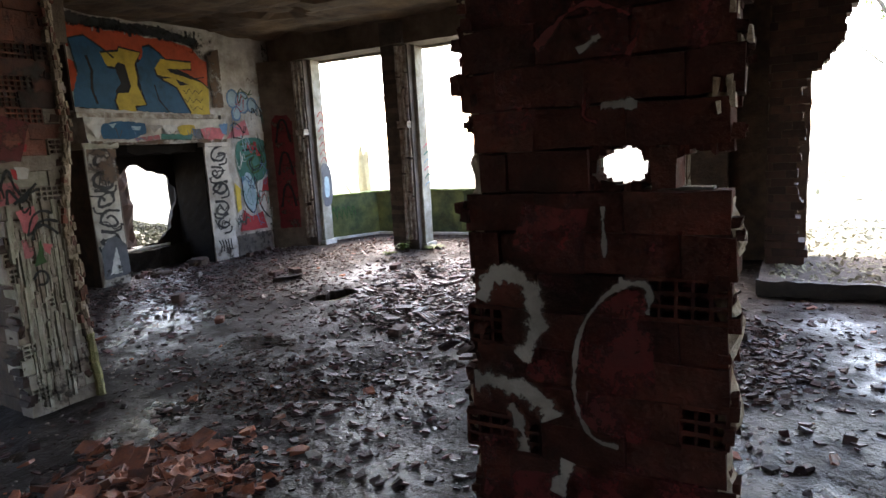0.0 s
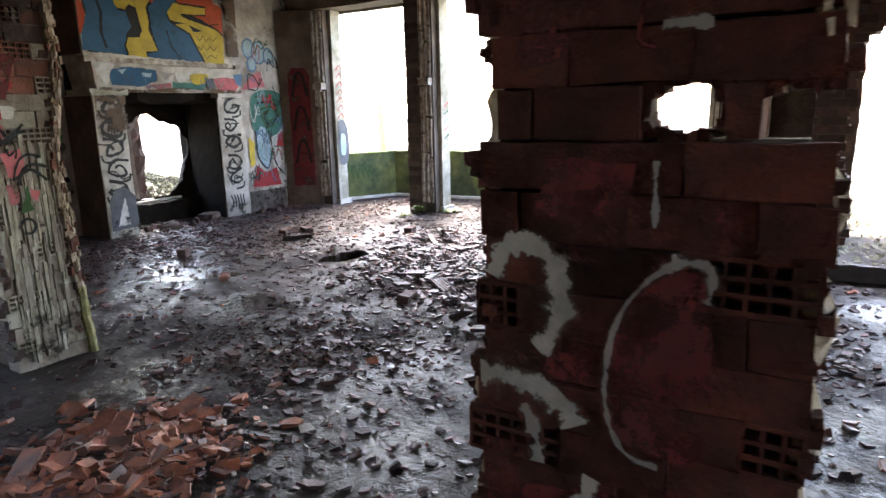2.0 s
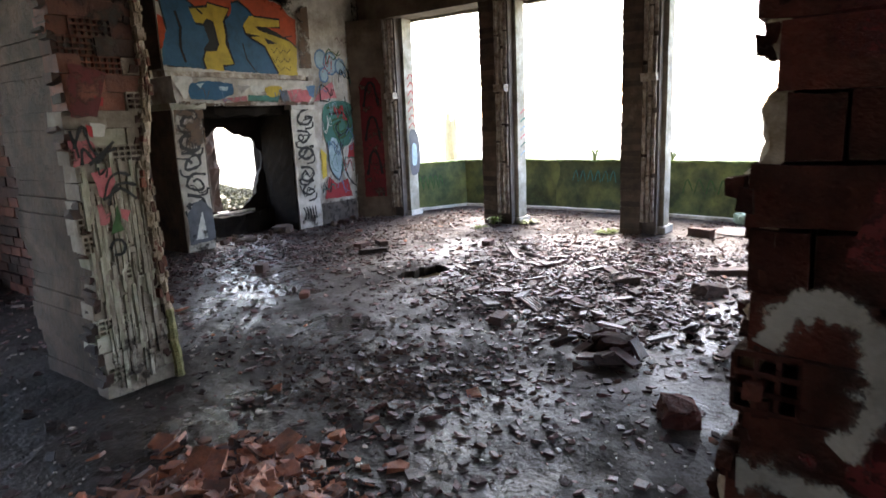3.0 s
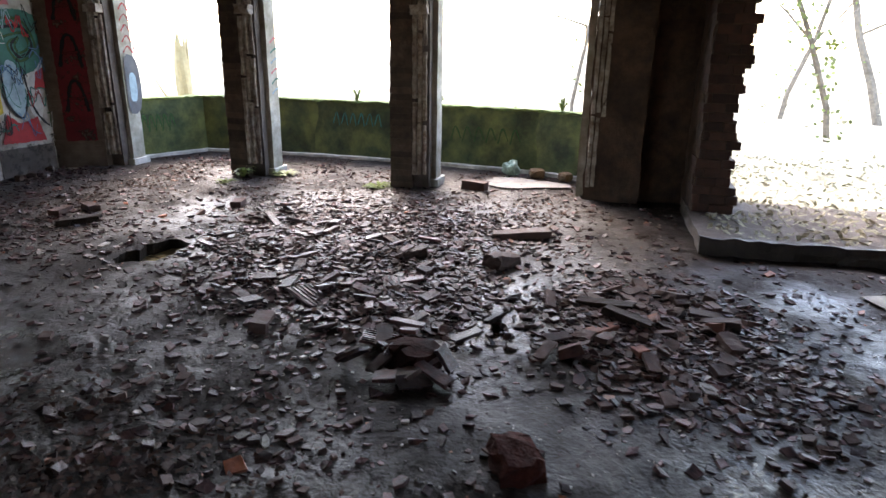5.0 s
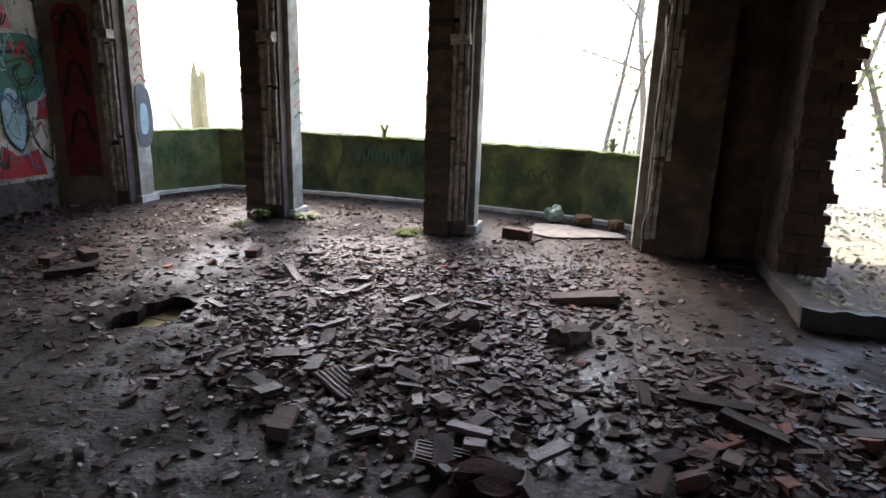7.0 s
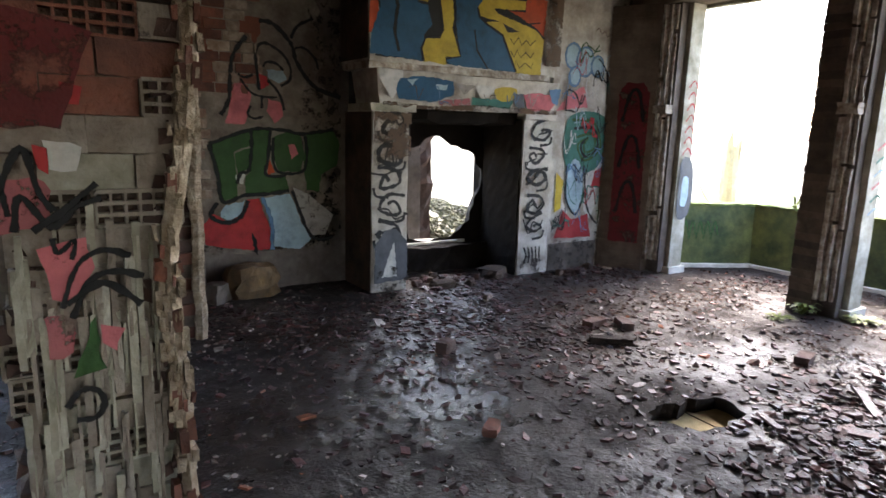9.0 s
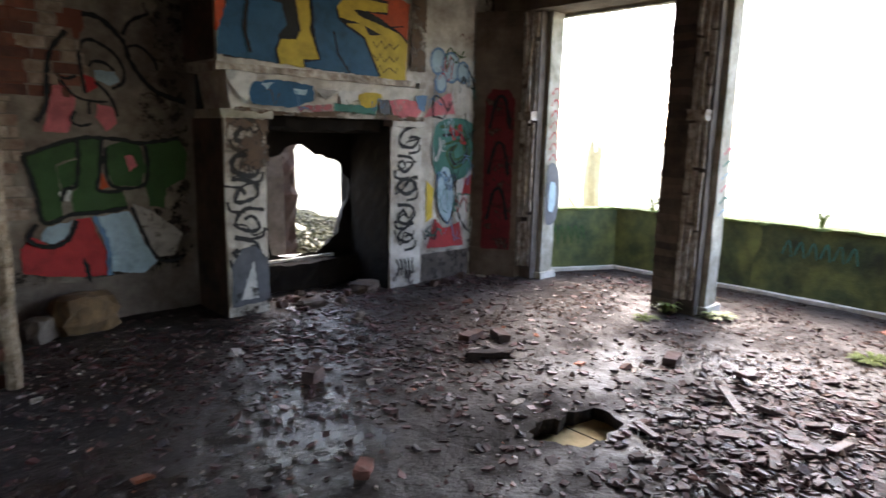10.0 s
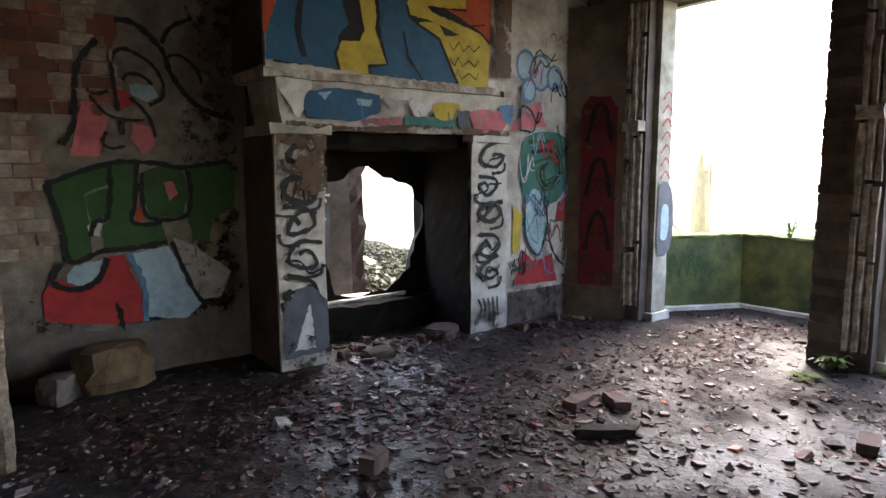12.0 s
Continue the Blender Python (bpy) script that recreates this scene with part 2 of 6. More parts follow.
# Blotchy black: dirt at wall feet, painted shade beside the chimney breast.
P_GRIME_SHADE = paint("black_grime_shade", (0.030, 0.020, 0.016), 0.95, 9.0)
P_BRICKRED = paint("bare_brick_red", (0.17, 0.05, 0.03), 0.2)
P_BROWN = paint("brown_stain", (0.10, 0.055, 0.03), 0.7, 4.0)
P_GREEN = paint("green", (0.028, 0.085, 0.022), 0.2)
P_TEAL = paint("teal", (0.035, 0.16, 0.13), 0.3)
P_SKY = paint("pale_blue", (0.33, 0.46, 0.54), 0.3)
P_MIDBLUE = paint("mid_blue", (0.10, 0.20, 0.34), 0.3)
P_WHITE = paint("white", (0.60, 0.58, 0.55), 0.25)
P_PINK = paint("pink", (0.62, 0.16, 0.18), 0.3)
P_ROSE = paint("faded_rose", (0.40, 0.12, 0.13), 0.65, 10.0)
P_GREY = paint("grey", (0.10, 0.105, 0.12), 0.2)
P_SMOKE = paint("sprayed_white", (0.34, 0.315, 0.295), 0.5, 18.0)


# ---- mesh helpers ----
def finish(name, bm, material, parent=None, label=""):
    me = bpy.data.meshes.new(name)
    bm.normal_update()
    bm.to_mesh(me)
    bm.free()
    me.materials.append(material)
    ob = new(name, me)
    if parent:
        ob.parent = parent
    return tagged(ob, label)


def part(name, bm, material, parent, label=""):
    return finish(name, bm, material, parent, label)


def structure(ob, label, category):
    return tagged(ob, label, category, kind="structure")


def empty(name, label, category, group="", at=(0, 0, 0)):
    ob = new(name)
    ob.location = at
    return tagged(ob, label, category, group)


def hull_box(bm, x0, x1, y0, y1, z0, z1, jitter=0.0, rnd=random, cuts=(1, 1, 1)):
    """A box with optional cuts and uneven corners."""
    nx, ny, nz = cuts
    vs = {}

    def vert(i, j, k):
        if (i, j, k) not in vs:
            p = Vector((x0 + (x1 - x0) * i / nx, y0 + (y1 - y0) * j / ny, z0 + (z1 - z0) * k / nz))
            p += Vector((rnd.uniform(-1, 1), rnd.uniform(-1, 1), rnd.uniform(-1, 1))) * jitter
            vs[i, j, k] = bm.verts.new(p)
        return vs[i, j, k]

    for i in range(nx):
        for j in range(ny):
            for k, flip in ((0, True), (nz, False)):
                f = [vert(i, j, k), vert(i + 1, j, k), vert(i + 1, j + 1, k), vert(i, j + 1, k)]
                bm.faces.new(f[::-1] if flip else f)
    for i in range(nx):
        for k in range(nz):
            for j, flip in ((0, False), (ny, True)):
                f = [vert(i, j, k), vert(i + 1, j, k), vert(i + 1, j, k + 1), vert(i, j, k + 1)]
                bm.faces.new(f[::-1] if flip else f)
    for j in range(ny):
        for k in range(nz):
            for i, flip in ((0, True), (nx, False)):
                f = [vert(i, j, k), vert(i, j + 1, k), vert(i, j + 1, k + 1), vert(i, j, k + 1)]
                bm.faces.new(f[::-1] if flip else f)


def box(x0, x1, y0, y1, z0, z1, jitter=0.0, cuts=(1, 1, 1)):
    bm = bmesh.new()
    hull_box(bm, min(x0, x1), max(x0, x1), min(y0, y1), max(y0, y1), min(z0, z1), max(z0, z1), jitter, random, cuts)
    return bm


def prism(bm, outline, frame_m, depth):
    """A plate: outline (u, v) in the frame's XY plane, extruded by depth along its Z."""
    a = [bm.verts.new(frame_m @ Vector((u, v, 0))) for u, v in outline]
    b = [bm.verts.new(frame_m @ Vector((u, v, depth))) for u, v in outline]
    n = len(a)
    bm.faces.new(a[::-1])
    bm.faces.new(b)
    for i in range(n):
        bm.faces.new((a[i], a[(i + 1) % n], b[(i + 1) % n], b[i]))


def smooth_line(pts, steps=6, closed=False):
    """Catmull-Rom through the points."""
    pts = [Vector(p) for p in pts]
    n = len(pts)
    out = []
    for i in range(n if closed else n - 1):
        p0, p1, p2, p3 = (pts[(i + k) % n] if closed else pts[min(max(i + k, 0), n - 1)] for k in (-1, 0, 1, 2))
        for s in range(steps):
            t = s / steps
            out.append(0.5 * (2 * p1 + (p2 - p0) * t + (2 * p0 - 5 * p1 + 4 * p2 - p3) * t * t + (3 * p1 - p0 - 3 * p2 + p3) * t ** 3))
    if not closed:
        out.append(pts[-1])
    return out


class Wallface:
    """A painted wall: u along it, v up it, paint layers a few millimetres proud."""

    def __init__(self, owner, origin, udir, normal):
        self.owner, self.layer = owner, 0
        u, n = Vector(udir).normalized(), Vector(normal).normalized()
        self.m = Matrix.Translation(origin) @ Matrix((u, n.cross(u), n)).transposed().to_4x4()

    def _z(self):
        self.layer += 1
        return 0.0035 + 0.0006 * self.layer

    def fill(self, pts, material, smooth=False, name="painted_shape", ragged=0.007):
        bm = bmesh.new()
        lay = bm.verts.layers.float.new("edge")
        pts = smooth_line(pts, 5, True) if smooth else [Vector(p) for p in pts]
        fine = []
        for i, p in enumerate(pts):
            q = pts[(i + 1) % len(pts)]
            n = max(1, int((q - p).length / 0.03))
            fine += [p.lerp(q, k / n) + Vector((random.uniform(-1, 1), random.uniform(-1, 1))) * ragged for k in range(n)]
        z = self._z()
        f = bm.faces.new([bm.verts.new(self.m @ Vector((p[0], p[1], z))) for p in fine])
        f.normal_update()
        if f.normal.dot(self.m.to_3x3() @ Vector((0, 0, 1))) < 0:
            f.normal_flip()
        bmesh.ops.triangulate(bm, faces=bm.faces[:])
        for v in bm.verts:
            v[lay] = 1.0
        return part(name, bm, material, self.owner)

    def line(self, pts, width, material, smooth=True, closed=False, name="painted_line"):
        pts = smooth_line(pts, 6, closed) if smooth else [Vector(p) for p in pts]
        if closed:
            pts = pts + [pts[0]]
        bm, z, prev = bmesh.new(), self._z(), None
        lay = bm.verts.layers.float.new("edge")
        for i, p in enumerate(pts):
            d = (pts[min(i + 1, len(pts) - 1)] - pts[max(i - 1, 0)])
            d = d.normalized() if d.length > 1e-6 else Vector((1, 0))
            w = 1.5 * width * (0.5 + 0.08 * math.sin(i * 1.7))
            side = Vector((-d.y, d.x)) * w
            cur = [bm.verts.new(self.m @ Vector((*(p + side * q), z))) for q in (1.0, 0.0, -1.0)]
            for v, e in zip(cur, (0.0, 1.25, 0.0)):
                v[lay] = e
            if prev:
                bm.faces.new((prev[1], cur[1], cur[0], prev[0]))
                bm.faces.new((prev[2], cur[2], cur[1], prev[1]))
            prev = cur
        return part(name, bm, material, self.owner)

    def tag(self, u, v, w, h, width, material, seed, strokes=3):
        """An illegible sprayed scribble."""
        r = random.Random(seed)
        for k in range(strokes):
            n = r.randint(4, 7)
            self.line([(u + w * (i / (n - 1) + r.uniform(-0.12, 0.12)), v + h * r.random()) for i in range(n)], width, material)


def courses(owner, x0, x1, edges, z0, z1, height, length, face_material, axis="y", hollow=None, skip=None, name="brick", rnd=None, gap=0.012, depth_jitter=0.006, end_jitter=0.018):
    """Bricks as objects. edges(z) gives the run's two ends at that height; x0..x1 is the wall's depth; hollow(s, z) picks bricks whose cells lie open."""
    rnd = rnd or random.Random(3)
    z, row = z0, 0
    while z < z1 - 0.02:
        h = min(height, z1 - z)
        a, b = edges(z + h / 2)
        s = a - (length * 0.5 if row % 2 else 0)
        while s < b:
            s0, s1 = max(s, a), min(s + length, b)
            if s1 - s0 > 0.03 and not (skip and skip((s0 + s1) / 2, z + h / 2)):
                dj = rnd.uniform(-depth_jitter, depth_jitter)
                bm = bmesh.new()
                cells = hollow and hollow((s0 + s1) / 2, z + h / 2)
                e0 = rnd.uniform(-end_jitter, end_jitter) if s0 <= a + 0.001 else 0
                e1 = rnd.uniform(-end_jitter, end_jitter) if s1 >= b - 0.001 else 0
                lo, hi = s0 + gap / 2 + e0, s1 - gap / 2 + e1
                if cells:
                    n = max(2, round((hi - lo) / 0.038))
                    for zz in (z, z + (h - gap) * 0.33, z + (h - gap) * 0.66, z + h - gap):
                        hull_box(bm, x0 + dj, x0 + 0.05, lo, hi, zz - 0.005, zz + 0.005, 0.0015, rnd)
                    for k in range(n + 1):
                        yy = lo + (hi - lo) * k / n
                        hull_box(bm, x0 + dj + 0.002, x0 + 0.05, yy - 0.004, yy + 0.004, z, z + h - gap, 0.0015, rnd)
                    hull_box(bm, x0 + 0.05, x1, lo, hi, z, z + h - gap, 0.0, rnd)
                else:
                    hull_box(bm, x0 + dj, x1 - dj, lo, hi, z, z + h - gap, 0.004, rnd, (1, 2, 1))
                if axis == "x":
                    for v in bm.verts:
                        v.co.x, v.co.y = v.co.y, v.co.x
                    bmesh.ops.reverse_faces(bm, faces=bm.faces[:])
                m_ = face_material if not callable(face_material) else face_material((s0 + s1) / 2, z)
                part(name, bm, m_, owner)
            s += length
        z += height
        row += 1


# ---- ground, floor, ceiling ----
def hills(x, y):
    h = -0.32 + 0.10 * noise.noise((x * 0.25, y * 0.25, 0.0)) + 0.04 * noise.noise((x * 1.3, y * 1.3, 4.0))
    bank = max(0.0, 1 - max(abs(y + 10.3) - 2.2, 0) / 0.4) * max(0.0, min(1.0, (x - 2.6) / 0.3))
    h += bank * 0.42
    heap = max(0.0, 1 - (((x - 2.1) / 2.6) ** 2 + ((y - 3.2) / 2.0) ** 2))
    return h + 0.80 * heap + 0.10 * heap * noise.noise((x * 3, y * 3, 1.0))


def ground_sheet():
    bm = bmesh.new()
    xs = [-2000, -600, -200, -60, -20] + [i * 0.5 for i in range(-18, 37)] + [24, 40, 80, 250, 700, 2000]
    ys = [-2000, -600, -200, -60, -26] + [i * 0.5 for i in range(-34, 25)] + [18, 40, 80, 250, 700, 2000]
    g = [[bm.verts.new((x, y, hills(x, y) if abs(x) < 30 and abs(y) < 30 else -0.35)) for y in ys] for x in xs]
    for i in range(len(xs) - 1):
        for j in range(len(ys) - 1):
            bm.faces.new((g[i][j], g[i + 1][j], g[i + 1][j + 1], g[i][j + 1]))
    return structure(finish("ground", bm, LITTER), "leaf-littered woodland ground around the ruined house", "ground")


ground_sheet()
HOLE = (0.54, -3.42)


def hole_radius(a):
    """A broad lens-shaped break, longest from north-west to south-east."""
    return 0.235 + 0.075 * math.cos(2 * (a + 0.12)) + 0.022 * math.sin(3 * a + 1) + 0.018 * math.sin(7 * a)


def floor_height(x, y):
    return 0.016 * noise.noise((x * 1.1, y * 1.1, 0)) + 0.012 * noise.noise((x * 4.5, y * 4.5, 3)) + 0.006 * noise.noise((x * 14, y * 14, 6))


def floor_sheet():
    bm = bmesh.new()
    step = 0.065
    nx, ny = int(12.5 / step), int(12.2 / step)
    verts = {}

    def vert(i, j):
        if (i, j) not in verts:
            x, y = -7.2 + i * step, -11.5 + j * step
            dx, dy = x - HOLE[0], y - HOLE[1]
            r, a = math.hypot(dx, dy), math.atan2(dy, dx)
            lip = hole_radius(a)
            if r < lip:
                x, y = HOLE[0] + lip * math.cos(a), HOLE[1] + lip * math.sin(a)
            verts[i, j] = bm.verts.new((x, y, floor_height(x, y)))
        return verts[i, j]

    for i in range(nx):
        for j in range(ny):
            x, y = -7.2 + (i + 0.5) * step, -11.5 + (j + 0.5) * step
            if (x > 3.1 and not (-7.2 < y < -0.3) and not (x < 3.6 and -7.8 < y < -7.1)) or x > 5.25:
                continue
            if math.hypot(x - HOLE[0], y - HOLE[1]) < hole_radius(math.atan2(y - HOLE[1], x - HOLE[0])) - 0.01:
                continue
            bm.faces.new((vert(i, j), vert(i + 1, j), vert(i + 1, j + 1), vert(i, j + 1)))
    rim = [e for e in bm.edges if e.is_boundary and all(math.hypot(v.co.x - HOLE[0], v.co.y - HOLE[1]) < 0.4 for v in e.verts)]
    low = bmesh.ops.extrude_edge_only(bm, edges=rim)
    for v in low["geom"]:
        if isinstance(v, bmesh.types.BMVert):
            v.co.z -= 0.11
            v.co.x += (v.co.x - HOLE[0]) * 0.12
            v.co.y += (v.co.y - HOLE[1]) * 0.12
    return structure(finish("floor", bm, FLOOR), "wet muddy concrete floor strewn with broken tiles", "floor")


floor_sheet()


def pit():
    bm = box(-0.31, 1.39, -4.09, -2.69, -1.1, -0.17)
    top = [f for f in bm.faces if f.normal.z > 0.5 or all(v.co.z > -0.2 for v in f.verts)]
    bmesh.ops.delete(bm, geom=top, context="FACES_ONLY")
    bmesh.ops.reverse_faces(bm, faces=bm.faces[:])
    # Lined in black so the unlit depth is dark by colour.
    return structure(finish("floor_void", bm, SOOT), "dark void beneath the hole in the floor", "void")


pit()


def ceiling_sheet():
    bm = bmesh.new()
    step = 0.14
    nx, ny = int(10.75 / step), int(12.4 / step)
    g = []
    for i in range(nx + 1):
        row = []
        for j in range(ny + 1):
            x, y = -7.2 + i * step, -11.6 + j * step
            n = noise.noise((x * 0.9, y * 0.9, 9))
            z = 3.57 + 0.03 * n + 0.02 * noise.noise((x * 5, y * 5, 2)) + (0.07 if n > 0.28 else 0) - 0.035 * abs(math.sin(x * 5.3))
            row.append(bm.verts.new((x, y, z)))
        g.append(row)
    for i in range(nx):
        for j in range(ny):
            bm.faces.new((g[i][j + 1], g[i + 1][j + 1], g[i + 1][j], g[i][j]))
    hull_box(bm, -7.3, 3.9, -11.7, 0.9, 3.72, 3.95)
    return structure(finish("ceiling", bm, CEILING), "crumbling brown concrete ceiling with spalled patches", "ceiling")


ceiling_sheet()

# ---- fireplace wall ----
wall_north = structure(finish("wall_north", box(-2.2, -0.02, 0.66, 0.98, -0.3, 3.58, 0.0), PLASTER_DARK), "dark plastered wall covered with graffiti", "wall")
# Facing stops short of the breast; darker plaster there carries the corner shade.
bm = bmesh.new()
rag = random.Random(4)
prism(bm, [(-1.86, 0.42), (-1.63, 0.40)] + [(-1.63 + 0.1 * k, 0.42 + rag.uniform(-0.05, 0.05)) for k in range(1, 13)] + [(-0.33 + rag.uniform(-0.10, 0.10), 0.45 + 0.13 * k) for k in range(22)] + [(-0.37, 3.4), (-1.86, 3.5)], Matrix(((1, 0, 0, 0), (0, 0, -1, 0.66), (0, 1, 0, 0), (0, 0, 0, 1))), 0.012)
part("wall_facing", bm, DARK_WHITEWASH, wall_north, "whitewashed plaster facing")
wall_north_right = structure(finish("wall_north_right", box(2.26, 3.95, 0.04, 0.5, -0.3, 3.58, 0.0), PLASTER), "white plaster wall painted with coloured graffiti", "wall")
part("soot_band", box(2.33, 3.12, 0.034, 0.045, 0.0, 0.33, 0.004, (8, 1, 2)), PLASTER_DARK, wall_north_right, "dark foot of the wall")
# painted brick patch on the left part
courses(wall_north, 0.632, 0.655, lambda z: (-1.85 + 0.05 * math.sin(z * 29), -1.02 + 0.10 * math.sin(z * 9)), 1.95, 3.5, 0.095, 0.21, lambda s, z: BRICK_RED if noise.noise((s * 3.1, z * 2.3, 4.0)) > 0.12 else BRICK_PAINTED, axis="x", rnd=random.Random(8), depth_jitter=0.010, end_jitter=0.05)
courses(wall_north, 0.636, 0.655, lambda z: (-1.85, -1.46 + 0.06 * math.sin(z * 13)), 0.95, 1.95, 0.095, 0.21, BRICK_PAINTED, axis="x", rnd=random.Random(9), depth_jitter=0.010, end_jitter=0.05)

fireplace = empty("fireplace", "ruined open fireplace with painted jambs and graffitied chimney breast", "fireplace", at=(1.15, 0, 0))


def fp(name, bm, material, label=""):
    bmesh.ops.translate(bm, verts=bm.verts[:], vec=(-1.15, 0, 0))
    return part(name, bm, material, fireplace, label)


jamb_l = fp("jamb", box(-0.06, 0.34, 0.0, 0.60, 0.0, 1.83, 0.006, (3, 2, 8)), PLASTER, "whitewashed jamb with black painted scrolls")
jamb_r = fp("jamb", box(1.83, 2.27, 0.0, 0.60, 0.0, 1.80, 0.006, (3, 2, 8)), PLASTER, "whitewashed jamb with black painted scrolls")
fp("cap", box(-0.10, 0.40, -0.045, 0.50, 1.83, 1.90, 0.006, (4, 1, 1)), JAMB_WHITE, "chipped white cap stone")
fp("cap", box(1.82, 2.29, -0.03, 0.50, 1.80, 1.87, 0.006, (4, 1, 1)), PLASTER)


def frieze():
    bm = bmesh.new()
    rows = ((1.87, -0.01), (2.00, -0.035), (2.14, -0.075), (2.22, -0.10))
    n = 18
    g = []
    for z, y in rows:
        g.append([bm.verts.new((0.02 + 2.22 * i / n + (2.25 - z) * 0.25 * (1 - i / n) - 0.1 * (1 - i / n), y + random.uniform(-0.006, 0.006), z + random.uniform(-0.008, 0.008))) for i in range(n + 1)])
    g.append([bm.verts.new((-0.06 + 2.28 * i / n, 0.5, 2.22)) for i in range(n + 1)])
    g.append([bm.verts.new((0.0 + 2.22 * i / n, 0.5, 1.87)) for i in range(n + 1)])
    for r in range(len(g)):
        a, b = g[r], g[(r + 1) % len(g)]
        for i in range(n):
            bm.faces.new((a[i], a[i + 1], b[i + 1], b[i]))
    for i in (0, n):
        bm.faces.new([row[i] for row in g] if i else [row[i] for row in g][::-1])
    return bm


fp("frieze", frieze(), PLASTER, "sloping painted frieze with chipped lower edge")
fp("mantel_shelf", box(-0.16, 2.06, -0.13, 0.5, 2.22, 2.285, 0.009, (16, 1, 1)), RIB, "chipped mantel shelf with exposed red brick")
breast = fp("chimney_breast", box(-0.10, 2.24, 0.0, 1.02, 2.285, 3.57, 0.004, (6, 1, 6)), PLASTER, "chimney breast with large painted letters")
fp("sooty_side", box(1.80, 1.825, 0.015, 0.72, 0.0, 1.80, 0.010, (1, 8, 18)), SOOT)
fp("sooty_side", box(0.346, 0.354, 0.03, 0.72, 0.0, 1.83), SOOT)
# Dark plates that colour in the shade on the left of jamb and breast.
fp("sooty_side", box(-0.068, -0.062, 0.02, 0.64, 0.0, 1.82), DARK_MASONRY)
fp("sooty_side", box(-0.115, -0.106, 0.02, 0.655, 2.32, 3.56), DARK_MASONRY)
fp("side_cheek", box(0.0, 0.3, 0.60, 1.02, 0.0, 2.3, 0.01, (1, 2, 6)), SOOT)
fp("side_cheek", box(1.87, 2.27, 0.60, 1.02, 0.0, 2.3, 0.01, (1, 2, 6)), SOOT)
fp("throat", box(0.30, 1.87, 0.12, 1.02, 1.74, 2.3, 0.03, (10, 4, 2)), SOOT)


def firebox_back():
    """Back plate with a ragged hole knocked through it."""
    bm = bmesh.new()
    rnd = random.Random(5)
    n = 40
    inner, outer = [], []
    for k in range(n):
        a = 2 * math.pi * k / n
        r = 1 + rnd.uniform(-0.06, 0.06) + 0.06 * math.sin(3 * a + 0.6) + 0.04 * math.sin(5 * a)
        cx, cz = 1.17 + 0.58 * r * math.copysign(abs(math.cos(a)) ** 0.95, math.cos(a)), 0.95 + 0.62 * r * math.copysign(abs(math.sin(a)) ** 0.9, math.sin(a))
        cz = max(cz, 0.34 + 0.03 * rnd.random())
        inner.append((cx, cz))
        dx, dz = math.cos(a), math.sin(a)
        s = min(0.90 / max(abs(dx), 1e-6), 0.93 / max(abs(dz), 1e-6))
        outer.append((1.13 + dx * s, 0.93 + dz * s))
    loops = [[bm.verts.new((u, y, v)) for u, v in ring] for ring, y in ((outer, 0.72), (inner, 0.75), (inner, 1.00), (outer, 1.02))]
    for v in loops[2]:
        v.co.x = 1.25 + (v.co.x - 1.25) * 1.28
        v.co.z = 0.95 + (v.co.z - 0.95) * 1.25
        v.co.x += rnd.uniform(-0.03, 0.03)
        v.co.z += rnd.uniform(-0.03, 0.03)
    for q in range(3):
        for k in range(n):
            bm.faces.new((loops[q][k], loops[q][(k + 1) % n], loops[q + 1][(k + 1) % n], loops[q + 1][k]))
    bmesh.ops.recalc_face_normals(bm, faces=bm.faces[:])
    return bm


fp("firebox_back", firebox_back(), SOOT, "soot-black back with a hole broken through")
fp("hearth_kerb", box(0.30, 1.97, 0.55, 0.78, 0.0, 0.30, 0.022, (14, 2, 3)), SOOT)
fp("sill_stone", box(0.36, 1.55, 0.70, 0.92, 0.305, 0.335, 0.006, (8, 1, 1)), KERB)

# a lit fragment of wall behind the fireplace
wing = structure(finish("wall_fragment", box(0.80, 1.50, 1.75, 2.05, -0.3, 2.6, 0.02, (2, 2, 10)), PLASTER_DARK), "broken outer wall fragment with faded graffiti", "wall")
part("brick_edge", box(1.50, 1.71, 1.78, 2.04, -0.3, 2.6, 0.03, (2, 1, 26)), BRICK_DARK, wing)
wf = Wallface(wing, (0.95, 1.728, 0), (1, 0, 0), (0, -1, 0))
wf.fill([(0.02, 0.5), (0.26, 0.45), (0.3, 1.15), (0.05, 1.2)], P_GREY)
for q in range(2):
    for k in range(3):
        a = k * math.pi / 3
        c = Vector((0.16 + 0.05 * q, 1.02 + 0.26 * q))
        d = Vector((math.cos(a), math.sin(a))) * 0.09
        wf.line([c - d, c + d], 0.025, P_WHITE, smooth=False)

# ---- graffiti on the chimney breast ----
gb = Wallface(breast, (-1.15, 0, 0), (1, 0, 0), (0, -1, 0))
gb.layer = 4
gb.fill([(-0.1, 3.39), (0.27, 3.43), (0.46, 3.35), (0.86, 3.39), (1.04, 3.32), (1.33, 3.35), (1.82, 3.26), (1.93, 3.13), (2.06, 3.09), (2.04, 2.72), (1.3, 3.0), (0.3, 3.0), (-0.1, 3.1)], P_ORANGE)
gb.fill([(-0.04, 2.34), (1.9, 2.34), (1.9, 2.8), (1.3, 3.02), (0.3, 3.04), (0.0, 2.9)], P_BLACK)
gb.fill([(-0.11, 2.55), (-0.02, 2.55), (0.0, 2.9), (-0.1, 2.95)], P_ORANGE)
